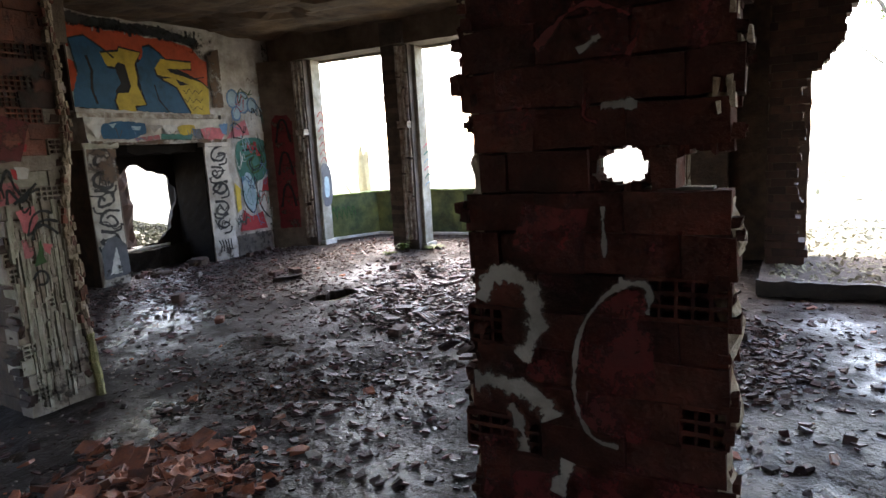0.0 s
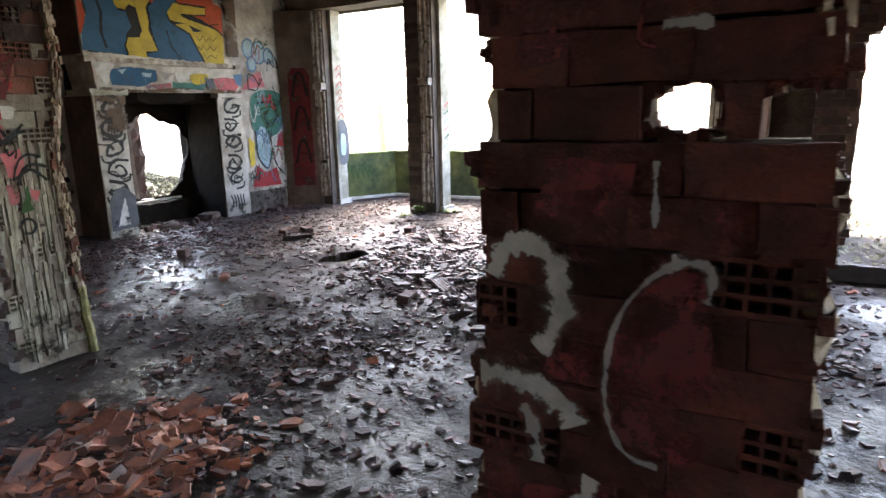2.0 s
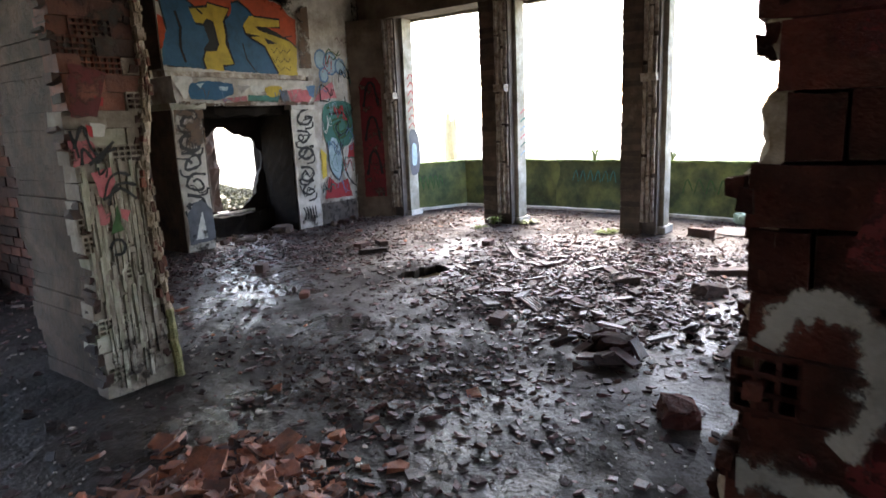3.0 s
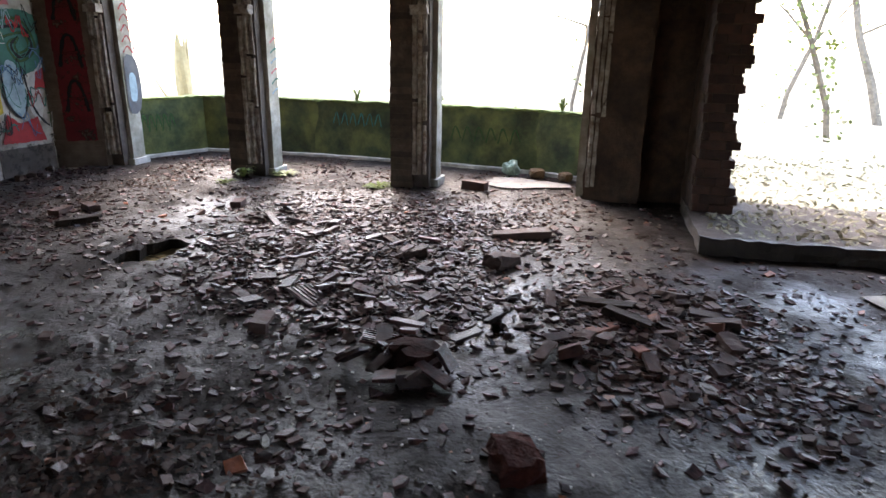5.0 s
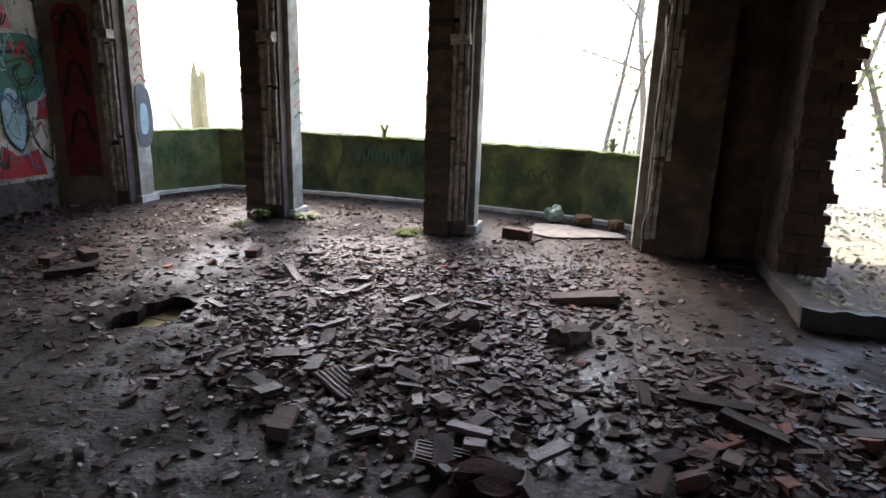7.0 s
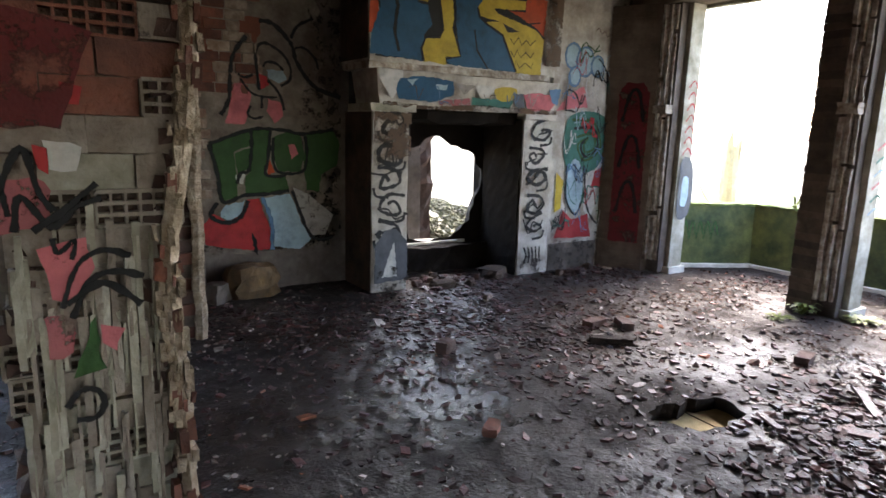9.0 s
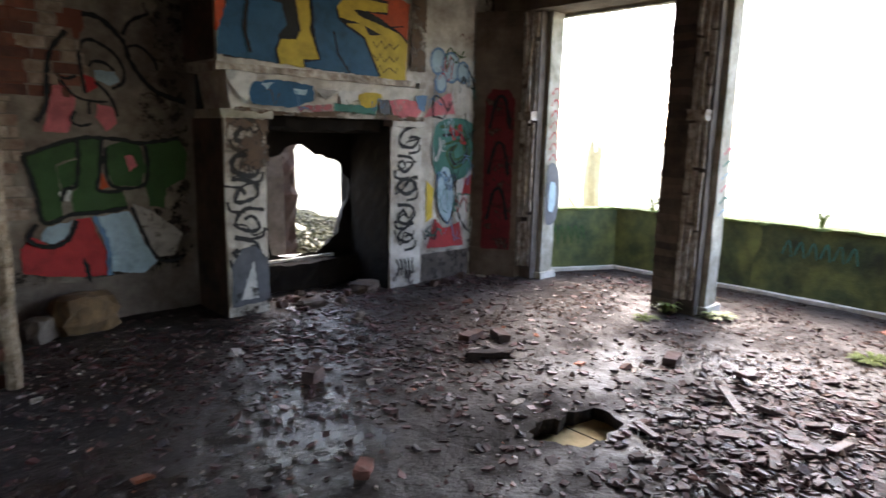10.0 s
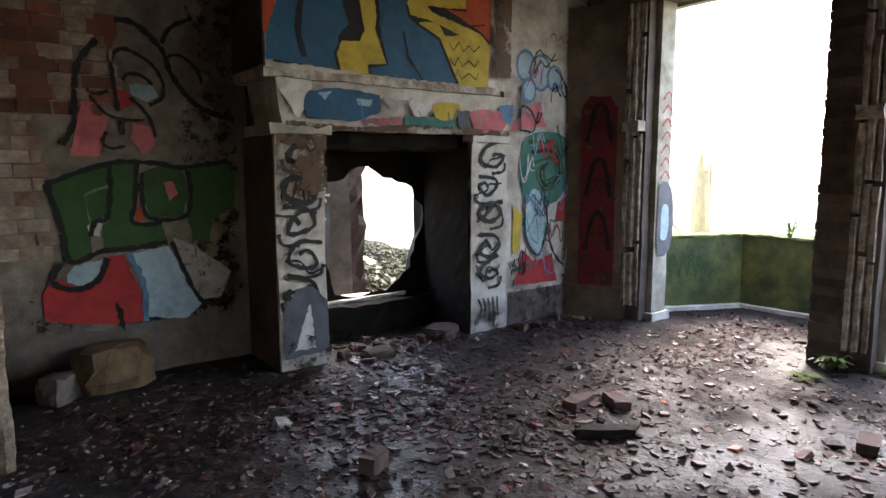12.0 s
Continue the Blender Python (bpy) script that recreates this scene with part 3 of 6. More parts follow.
gb.fill([(-0.07, 3.2), (0.14, 3.26), (0.36, 3.13), (0.52, 3.01), (0.54, 2.85), (0.58, 2.69), (0.49, 2.58), (0.49, 2.33), (-0.1, 2.36), (-0.09, 2.54), (-0, 2.78)], P_BLUE)
gb.fill([(0.52, 2.88), (0.58, 2.95), (0.66, 2.93), (0.71, 2.65), (0.67, 2.58), (0.53, 2.57), (0.58, 2.69)], P_BLACK)
gb.fill([(0.34, 3.07), (0.59, 3.11), (0.61, 3.16), (0.93, 3.12), (0.86, 3), (0.82, 2.95), (0.83, 2.81), (0.85, 2.77), (0.82, 2.69), (0.88, 2.57), (0.93, 2.41), (0.75, 2.38), (0.77, 2.32), (0.49, 2.33), (0.46, 2.46), (0.51, 2.56), (0.67, 2.58), (0.71, 2.65), (0.66, 2.93), (0.58, 2.95), (0.52, 2.88), (0.41, 2.89)], P_YELLOW)
gb.fill([(0.97, 3.2), (1.08, 3.23), (1.22, 3.15), (1.32, 3.06), (1.13, 2.91), (1.15, 2.81), (1.25, 2.76), (1.44, 2.67), (1.53, 2.52), (1.65, 2.3), (0.77, 2.32), (0.77, 2.38), (0.94, 2.41), (0.89, 2.61), (0.85, 2.77), (0.84, 2.95), (0.96, 3.06)], P_BLUE)
gb.fill([(1.24, 3.06), (1.76, 3.06), (1.75, 2.95), (1.34, 2.93), (1.39, 2.88), (1.91, 2.78), (2.04, 2.69), (2.01, 2.29), (1.66, 2.3), (1.56, 2.48), (1.46, 2.67), (1.25, 2.76), (1.25, 2.79), (1.42, 2.81), (1.15, 2.83), (1.12, 2.91)], P_YELLOW)
gb.fill([(1.45, 2.79), (1.68, 2.73), (1.53, 2.7)], P_BLACK)
gb.line([(0.34, 3.07), (0.59, 3.11), (0.61, 3.16), (0.93, 3.12), (0.84, 2.97), (0.85, 2.77), (0.83, 2.68), (0.93, 2.41), (0.75, 2.38), (0.77, 2.33)], 0.022, P_BLACK, smooth=False)
gb.line([(0.41, 2.89), (0.52, 2.88), (0.58, 2.95), (0.66, 2.93), (0.71, 2.65), (0.67, 2.58), (0.51, 2.56), (0.46, 2.45), (0.49, 2.33)], 0.022, P_BLACK, smooth=False)
gb.line([(0.97, 3.2), (1.08, 3.23), (1.22, 3.15), (1.32, 3.06), (1.76, 3.06), (1.75, 2.95), (1.35, 2.92), (1.91, 2.78), (2.04, 2.69)], 0.022, P_BLACK, smooth=False)
gb.line([(1.12, 2.91), (1.15, 2.83), (1.25, 2.76), (1.46, 2.67), (1.56, 2.48), (1.66, 2.31)], 0.022, P_BLACK, smooth=False)
gb.line([(-0, 2.78), (-0.07, 3.2), (0.14, 3.26), (0.36, 3.13), (0.52, 3.01)], 0.02, P_BLACK, smooth=False)
gb.line([(0.14, 3.01), (0.19, 2.82), (0.16, 2.59), (0.21, 2.4)], 0.03, P_BLACK, smooth=False)
gb.line([(1.09, 2.69), (1.13, 2.49), (1.28, 2.31)], 0.016, P_BLACK, smooth=False)
gb.line([(1.47, 2.88), (1.74, 2.81), (1.97, 2.85)], 0.012, P_BLACK, smooth=False)
gb.line([(1.56, 2.65), (1.61, 2.59), (1.67, 2.67), (1.72, 2.59), (1.78, 2.65), (1.84, 2.6), (1.91, 2.66)], 0.01, P_BLACK, smooth=False)
gb.line([(1.57, 2.52), (1.62, 2.46), (1.66, 2.54), (1.71, 2.46), (1.78, 2.52), (1.85, 2.47), (1.9, 2.53)], 0.01, P_BLACK, smooth=False)
gb.line([(1.58, 2.42), (1.63, 2.35), (1.65, 2.43), (1.7, 2.35), (1.78, 2.41), (1.87, 2.36), (1.89, 2.42)], 0.01, P_BLACK, smooth=False)
for k in range(26):
    x = 0.05 + k * 0.075
    gb.line([(x - 0.08, 3.36 + 0.05 * math.sin(k)), (x - 0.06, 3.48 + 0.04 * math.sin(k * 2.3))], 0.02 + 0.01 * (k % 3), P_BLACK if k % 2 else P_SMOKE)
gb.line([(-0.08, 3.45), (0.7, 3.42), (1.3, 3.40), (1.9, 3.33)], 0.12, P_BLACK)

gf = Wallface(fireplace, (-1.15, -0.022, 1.87), (1, 0, 0), (0, -1, -0.235))
gf.layer = 6
gf.fill([(-0.06, 0.36), (0.21, 0.36), (0.14, 0.09), (0.05, 0.17)], P_WHITE, True)
gf.fill([(0.18, 0.28), (0.42, 0.32), (0.8, 0.29), (0.83, 0.15), (0.59, 0.07), (0.19, 0.09), (0.15, 0.17)], P_BLUE, False)
gf.fill([(0.59, 0.25), (0.74, 0.25), (0.72, 0.19), (0.62, 0.2)], P_SKY, False)
gf.fill([(0.26, 0.27), (0.38, 0.29), (0.33, 0.22)], P_SKY, False)
gf.fill([(0.83, 0.27), (1.09, 0.26), (0.95, 0.16)], P_SMOKE, False)
gf.fill([(1.06, 0.14), (1.61, 0.13), (1.58, 0.04), (1.06, 0.06)], P_TEAL, False)
gf.fill([(1.09, 0.26), (1.33, 0.26), (1.28, 0.17), (1.17, 0.14)], P_WHITE, True)
gf.fill([(1.34, 0.25), (1.62, 0.26), (1.58, 0.14), (1.4, 0.13)], P_YELLOW, True)
gf.fill([(1.59, 0.21), (1.73, 0.21), (1.79, 0.03), (1.64, 0.07)], P_GREY, False)
gf.fill([(1.73, 0.21), (1.96, 0.23), (2.25, 0.2), (2.16, 0.04), (1.83, 0.03)], P_PINK, False)
gf.fill([(0.64, 0.09), (1.03, 0.13), (1.06, 0.04), (0.67, 0.04)], P_ROSE, False)
gf.fill([(2.08, 0.27), (2.25, 0.3), (2.25, 0.1), (2.16, 0.14)], P_MIDBLUE, False)

# black scrolls on both jambs
for owner, x0, flip in ((jamb_l, -0.05, 1), (jamb_r, 1.86, -1)):
    gj = Wallface(owner, (x0 - 1.15, -0.006, 0), (1, 0, 0), (0, -1, 0))
    w = 0.37
    wob = random.Random(int(x0 * 100) + 7)

    def q_(u, v):
        return u + wob.uniform(-0.03, 0.03), v + wob.uniform(-0.035, 0.035)

    for k in range(5):
        z = 1.66 - 0.27 * k + wob.uniform(-0.03, 0.03)
        sgn = flip * (1 if k % 2 else -1)
        cx = w / 2 + 0.02 * sgn + wob.uniform(-0.03, 0.03)
        gj.line([q_(cx + sgn * 0.13, z + 0.13), q_(cx - sgn * 0.08, z + 0.10), q_(cx - sgn * 0.13, z - 0.02), q_(cx, z - 0.09), q_(cx + sgn * 0.10, z - 0.02), q_(cx + sgn * 0.04, z + 0.05), q_(cx - sgn * 0.03, z + 0.01)], wob.uniform(0.026, 0.040), P_BLACK)
        gj.line([(cx + sgn * 0.15, z - 0.05), (cx + sgn * 0.12, z - 0.13), (cx - sgn * 0.02, z - 0.15)], 0.026, P_BLACK)
        gj.tag(cx - 0.15, z - 0.12, 0.3, 0.24, 0.016, P_BLACK, 700 + k + int(x0 * 10), 1)
    if owner is jamb_l:
        gj.fill([(0.01, 0.10), (0.39, 0.12), (0.39, 0.52), (0.25, 0.66), (0.12, 0.64), (0.02, 0.5)], P_GREY)
        gj.fill([(0.10, 0.16), (0.28, 0.16), (0.23, 0.52)], P_WHITE)
    else:
        for q in range(5):
            gj.line([(0.06 + 0.06 * q, 0.14), (0.08 + 0.05 * q, 0.24), (0.04 + 0.06 * q, 0.33)], 0.02, P_BLACK)

gj_dirt = Wallface(jamb_l, (-1.21, -0.008, 0), (1, 0, 0), (0, -1, 0))
gj_dirt.layer = 40
gj_dirt.fill([(0.0, 0.0), (0.41, 0.0), (0.41, 0.2), (0.2, 0.28), (0.0, 0.2)], P_GRIME_SHADE)
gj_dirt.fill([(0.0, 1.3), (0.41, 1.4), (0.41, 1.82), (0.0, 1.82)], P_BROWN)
gj_dirt.fill([(1.90, 0.0), (2.32, 0.0), (2.32, 0.15), (2.1, 0.2), (1.90, 0.25)], P_GRIME_SHADE)

# ---- graffiti on the left wall ----
gl = Wallface(wall_north, (-1.62, 0.648, 0), (1, 0, 0), (0, -1, 0))
gl.layer = 1
# Corner shade beside the chimney breast, painted on as two dark strips.
gl.fill([(1.15, 0.45), (1.5, 0.45), (1.5, 3.4), (1.0, 3.4), (1.25, 2.4), (1.05, 1.9)], P_GRIME_SHADE)
gl.fill([(1.0, 0.42), (1.5, 0.42), (1.45, 1.2), (1.1, 1.0)], P_GRIME_SHADE)
gl.fill([(0.0, 0.40), (1.5, 0.40), (1.4, 0.62), (0.6, 0.52), (0.0, 0.66)], P_GRIME_SHADE)
gl.fill([(0.47, 2.66), (0.68, 2.66), (0.68, 2.53), (0.62, 2.42), (0.48, 2.51)], P_BRICKRED)
gl.fill([(-0.01, 2.64), (0.2, 2.62), (0.24, 2.43), (0.01, 2.41)], P_BRICKRED)
gl.fill([(-0, 2.4), (0.23, 2.37), (0.25, 2.2), (0.21, 2), (0.02, 2.01)], P_BRICKRED)
gl.fill([(0.42, 2.08), (0.51, 2.06), (0.57, 1.94), (0.56, 1.82), (0.51, 1.66), (0.32, 1.67), (0.37, 1.83)], P_PINK)
gl.fill([(0.74, 1.91), (0.86, 1.88), (0.89, 1.75), (0.8, 1.68), (0.72, 1.79)], P_PINK)
gl.fill([(0.65, 2.15), (0.73, 2.12), (0.75, 2.04), (0.67, 1.99)], P_RED)
gl.fill([(0.73, 2.19), (0.89, 2.19), (0.93, 2.1), (0.84, 2.07), (0.75, 2.1)], P_SKY)
gl.fill([(0.09, 0.71), (0.18, 0.81), (0.31, 0.72), (0.44, 0.77), (0.51, 0.93), (0.62, 0.94), (0.68, 0.76), (0.75, 0.59), (0.73, 0.41), (0.52, 0.42), (0.09, 0.5)], P_RED)
gl.fill([(0.25, 0.82), (0.3, 0.88), (0.49, 0.92), (0.44, 0.78), (0.32, 0.72), (0.25, 0.77)], P_SKY)
gl.fill([(0.68, 0.94), (0.94, 0.98), (0.99, 0.86), (1.06, 0.67), (1.16, 0.49), (1.04, 0.39), (0.76, 0.44), (0.77, 0.61)], P_SKY)
gl.fill([(0.97, 1.04), (1.15, 0.96), (1.41, 0.73), (1.32, 0.53), (1.15, 0.53), (1.04, 0.73)], P_SMOKE)
gl.fill([(0.54, 0.59), (0.59, 0.52), (0.6, 0.35), (0.56, 0.41)], P_BLACK)
gl.fill([(0.16, 1.47), (0.55, 1.61), (0.55, 1.46), (0.39, 1.4), (0.41, 1.21), (0.42, 0.96), (0.27, 0.93), (0.23, 1.19), (0.18, 1.33)], P_GREEN)
gl.fill([(0.57, 1.62), (0.74, 1.62), (0.72, 1.33), (0.69, 1.17), (0.9, 1.16), (0.93, 1.01), (0.49, 0.96), (0.49, 1.15), (0.54, 1.2)], P_GREEN)
gl.fill([(0.39, 1.38), (0.56, 1.44), (0.54, 1.23), (0.42, 1.19)], P_GREEN)
gl.fill([(0.78, 1.54), (0.91, 1.6), (1.06, 1.56), (1.11, 1.36), (1.05, 1.2), (0.82, 1.21), (0.77, 1.36)], P_GREEN)
gl.fill([(1.12, 1.58), (1.41, 1.62), (1.48, 1.51), (1.46, 1.27), (1.28, 1.17), (1.25, 0.99), (1.12, 1.01), (1.09, 1.27)], P_GREEN)
gl.fill([(0.93, 1.47), (1, 1.47), (1.03, 1.38), (0.96, 1.33)], P_PINK)
gl.fill([(0.73, 1.33), (0.79, 1.2), (0.71, 1.17)], P_ORANGE)
gl.fill([(0.4, 1.17), (0.49, 1.19), (0.47, 1.08), (0.41, 1.1)], P_WHITE)
gl.line([(0.16, 1.47), (0.55, 1.61), (0.74, 1.62), (0.91, 1.61), (1.08, 1.58), (1.41, 1.63)], 0.03, P_BLACK)
gl.line([(0.16, 1.47), (0.23, 1.19), (0.27, 0.92), (0.47, 0.97), (0.7, 0.98), (0.93, 1.01)], 0.035, P_BLACK)
gl.line([(0.56, 1.61), (0.56, 1.44), (0.53, 1.22), (0.45, 1.19), (0.41, 1.09)], 0.03, P_BLACK)
gl.line([(0.75, 1.61), (0.72, 1.33), (0.7, 1.17), (0.9, 1.16)], 0.028, P_BLACK)
gl.line([(1.11, 1.56), (1.12, 1.36), (1.07, 1.2), (0.82, 1.2), (0.77, 1.36), (0.78, 1.54)], 0.028, P_BLACK)
gl.line([(0.22, 0.91), (0.15, 0.79), (0.25, 0.72), (0.36, 0.72), (0.45, 0.78), (0.51, 0.92)], 0.035, P_BLACK)
gl.line([(0.65, 0.95), (0.74, 0.7), (0.74, 0.41)], 0.04, P_MIDBLUE)
gl.line([(0.96, 1.01), (1.05, 0.76), (1.13, 0.57), (1.24, 0.48), (1.4, 0.5)], 0.028, P_BLACK)
gl.line([(0.28, 1.74), (0.36, 1.9), (0.38, 2.16), (0.43, 2.34), (0.54, 2.48)], 0.034, P_BLACK)
gl.line([(0.66, 2.63), (0.79, 2.62), (0.92, 2.51), (0.99, 2.41), (1.01, 2.32), (1.11, 2.15), (1.25, 2.03), (1.49, 1.96)], 0.034, P_BLACK)
gl.line([(0.97, 2.5), (1.04, 2.62), (1.2, 2.71)], 0.026, P_BLACK)
gl.line([(0.65, 1.99), (0.62, 2.32), (0.67, 2.42), (0.76, 2.42), (0.89, 2.34), (0.96, 2.22), (0.95, 2.1), (0.86, 2.04)], 0.024, P_BLACK)
gl.line([(0.69, 2.21), (0.73, 2.26), (0.82, 2.25), (0.89, 2.19)], 0.022, P_BLACK)
gl.line([(0.45, 2.13), (0.51, 2.1), (0.59, 2.13)], 0.02, P_BLACK)
gl.line([(0.47, 2.09), (0.56, 1.97), (0.68, 1.93), (0.82, 1.93)], 0.018, P_BLACK)
gl.line([(0.56, 1.84), (0.53, 1.76), (0.59, 1.72), (0.68, 1.74)], 0.02, P_BLACK)
gl.line([(0.67, 1.92), (0.67, 1.82)], 0.022, P_BLACK)
gl.line([(0.73, 2.09), (0.84, 1.97), (0.89, 1.81)], 0.022, P_BLACK)
gl.line([(1.01, 2.41), (1.1, 2.42), (1.21, 2.33), (1.25, 2.22)], 0.02, P_BLACK)

# ---- graffiti right of the fireplace ----
gr = Wallface(wall_north_right, (2.32, 0.04, 0), (1, 0, 0), (0, -1, 0))
for c, r in (((0.22, 2.55), 0.12), ((0.42, 2.50), 0.14), ((0.62, 2.46), 0.10), ((0.26, 2.32), 0.09)):
    ring = [(c[0] + r * math.cos(a), c[1] + 1.2 * r * math.sin(a)) for a in [i * math.pi / 4 for i in range(8)]]
    gr.fill(ring, P_SKY, True)
    gr.line(ring, 0.028, P_MIDBLUE, closed=True)
gr.line([(0.62, 2.56), (0.78, 2.40), (0.82, 2.02)], 0.018, P_BLACK)
gr.line([(0.55 + 0.05 * i, 2.86 - 0.012 * i + (0.05 if i % 2 else 0)) for i in range(9)], 0.014, P_DARKRED)
gr.fill([(0.0, 1.92), (0.5, 1.98), (0.42, 2.22), (0.2, 2.12)], P_PINK)
gr.fill([(0.20, 1.28), (0.62, 1.20), (0.86, 1.45), (0.84, 1.84), (0.5, 1.93), (0.18, 1.80)], P_TEAL, True)
for k in range(3):
    gr.line([(0.26 + 0.04 * k, 1.82 - 0.1 * k), (0.62, 1.80 - 0.07 * k), (0.76 - 0.05 * k, 1.50), (0.52, 1.34 + 0.05 * k), (0.38 + 0.05 * k, 1.52), (0.55, 1.62)], 0.03, P_BLACK if k % 2 else P_GREEN)
gr.fill([(0.22, 0.92), (0.40, 0.70), (0.52, 0.95), (0.44, 1.30), (0.30, 1.32)], P_SKY, True)
gr.fill([(0.52, 0.86), (0.66, 0.62), (0.74, 0.92), (0.64, 1.22)], P_WHITE, True)
gr.fill([(0.06, 0.72), (0.16, 0.76), (0.18, 1.10), (0.06, 1.20)], P_YELLOW)
gr.fill([(0.08, 0.40), (0.70, 0.38), (0.62, 0.68), (0.36, 0.62), (0.2, 0.74)], P_RED)
gr.fill([(0.64, 1.02), (0.84, 1.0), (0.82, 1.26), (0.70, 1.22)], P_RED)
for pts in ([(0.22, 1.28), (0.24, 0.88), (0.42, 0.68), (0.54, 0.96)], [(0.52, 1.2), (0.58, 0.82), (0.70, 0.62), (0.86, 0.5)]):
    gr.line(pts, 0.024, P_BLACK)

for k in range(9):
    gr.tag(0.04 + 0.09 * k, 0.5 + 0.28 * ((k * 5) % 8), 0.3, 0.26, 0.018, (P_TEAL, P_BLACK, P_MIDBLUE, P_GREEN, P_RED)[k % 5], 900 + k, 2)
for k in range(16):
    gr.tag(0.02 + 0.05 * k, 0.45 + 0.31 * ((k * 5) % 7), 0.22, 0.34, 0.010, (P_BLACK, P_MIDBLUE, P_WHITE, P_TEAL, P_RED, P_SKY)[k % 6], 1200 + k, 2)
gr.fill([(0.0, 0.02), (1.05, 0.02), (1.05, 0.42), (0.7, 0.46), (0.3, 0.34), (0.0, 0.40)], P_GRIME_SHADE)
# Blotchy black strip, nearly full height, at the pier end of the wall.
gr.fill([(0.82, 0.3), (1.08, 0.3), (1.08, 3.5), (0.92, 3.5), (0.96, 2.0)], P_GRIME_SHADE)
for k in range(6):
    gf.tag(0.3 + 0.3 * k, 0.06, 0.16, 0.18, 0.012, (P_BROWN, P_MIDBLUE, P_SMOKE)[k % 3], 950 + k, 1)
gf.fill([(0.02, 0.0), (2.25, 0.0), (2.25, 0.05), (1.2, 0.07), (0.6, 0.03), (0.02, 0.06)], P_BROWN)
gb.fill([(-0.1, 3.36), (1.2, 3.36), (2.22, 3.05), (2.22, 3.5), (-0.1, 3.5)], P_GRIME_SHADE)
gb.fill([(2.04, 2.4), (2.28, 2.4), (2.28, 3.3), (2.06, 3.2)], P_BROWN)

# ---- window wall: piers, head beam ----
def pier_bricks(bm, x0, x1, y0, y1, z1):
    rnd = random.Random(int(abs(y0) * 100))
    z = 0.0
    while z < z1 - 0.01:
        h = min(0.072, z1 - z)
        d = rnd.uniform(-0.005, 0.006) + 0.006 * noise.noise((z * 3, y0, 1))
        hull_box(bm, x0 + d, x1, y0 + rnd.uniform(-0.006, 0.006), y1, z, z + h - 0.004, 0.004, rnd, (1, 3, 1))
        z += 0.072
    hull_box(bm, x0 + 0.009, x1 - 0.002, y0 + 0.009, y1 - 0.002, 0, z1)


def fluting(bm, x, y, w, z1, rnd):
    """One vertical moulding, broken into weathered lengths."""
    z = 0.16
    while z < z1 - 0.05:
        h = min(rnd.uniform(0.45, 1.1), z1 - z)
        n = max(3, int(h / 0.09))
        hull_box(bm, x + rnd.uniform(0, 0.02), x + 0.09, y - w, y, z, z + h, 0.006, rnd, (1, 1, n))
        z += h + rnd.uniform(0.005, 0.07)


def window_pier(y0, core, label, mirror=False):
    """Front of brick, a fluted corner and a white outer jamb; y runs from y0 towards the south unless mirrored."""
    rnd = random.Random(int(abs(y0) * 77))
    p = empty("window_pier", label, "pillar", "window piers", (3.4, y0, 0))
    s = 1 if mirror else -1

    def add(name, bm, material, lab=""):
        for v in bm.verts:
            v.co.y *= s
        if s < 0:
            bmesh.ops.reverse_faces(bm, faces=bm.faces[:])
        return part(name, bm, material, p, lab)

    bm = bmesh.new()
    pier_bricks(bm, 0.0, 0.34, 0.0, core, 3.17)
    add("brick_core", bm, CONCRETE if core > 0.4 else PIER_BRICK, "dark bare masonry face")
    add("backing", box(0.10, 0.34, core, core + 0.18, 0, 3.17, 0.004, (1, 1, 12)), PLASTER_DARK)
    for k, (dx, dy) in enumerate(((0.0, 0.045), (0.03, 0.10), (0.06, 0.155))):
        bm = bmesh.new()
        fluting(bm, dx, core + dy - 0.045 + 0.042, 0.04, 3.15, rnd)
        add("fluting", bm, RIB, "flaking pale moulding")
    add("outer_jamb", box(0.22, 0.45, core + 0.15, core + 0.24, 0.0, 3.17, 0.003, (1, 1, 14)), JAMB_WHITE, "weathered white outer jamb")
    add("plinth", box(0.18, 0.49, core + 0.14, core + 0.28, 0.0, 0.085, 0.004, (3, 1, 1)), KERB, "white plinth block")
    add("necking", box(-0.015, 0.16, core - 0.02, core + 0.17, 1.92, 2.02, 0.009, (2, 2, 2)), RIB)
    return p, add


pier_1, add1 = window_pier(0.02, 0.51, "corner pier with faded red panel and flaking fluted edge")
# its face runs slantwise from the wall to the fluted corner
SLANT = 0.28
for ob in pier_1.children:
    if ob.name.startswith("brick_core"):
        for v in ob.data.vertices:
            if v.co.x < 0.2:
                v.co.x -= SLANT * min(1.0, max(0.0, 1 + v.co.y / 0.51))
pier_2, add2 = window_pier(-2.33, 0.24, "window pier of dark brick with flaking fluted corner and white jamb")
pier_3, add3 = window_pier(-4.44, 0.26, "window pier of dark brick with flaking fluted corner and white jamb")
g1 = Wallface(pier_1, (-SLANT - 0.006, 0, 0), (SLANT, -0.51, 0), (-0.51, -SLANT, 0))
g1.layer = 18
g1.fill([(0.16, 0.35), (0.52, 0.35), (0.52, 2.16), (0.44, 2.28), (0.24, 2.28), (0.16, 2.16)], P_PANEL)
for k in range(3):
    z = 0.72 + 0.55 * k
    g1.line([(0.22, z), (0.30, z + 0.34), (0.40, z + 0.34), (0.47, z)], 0.035, P_BLACK)
    g1.line([(0.26, z + 0.16), (0.44, z + 0.18)], 0.045, P_DARKRED)
g1b = Wallface(pier_1, (0.22, -0.756, 0), (1, 0, 0), (0, -1, 0))
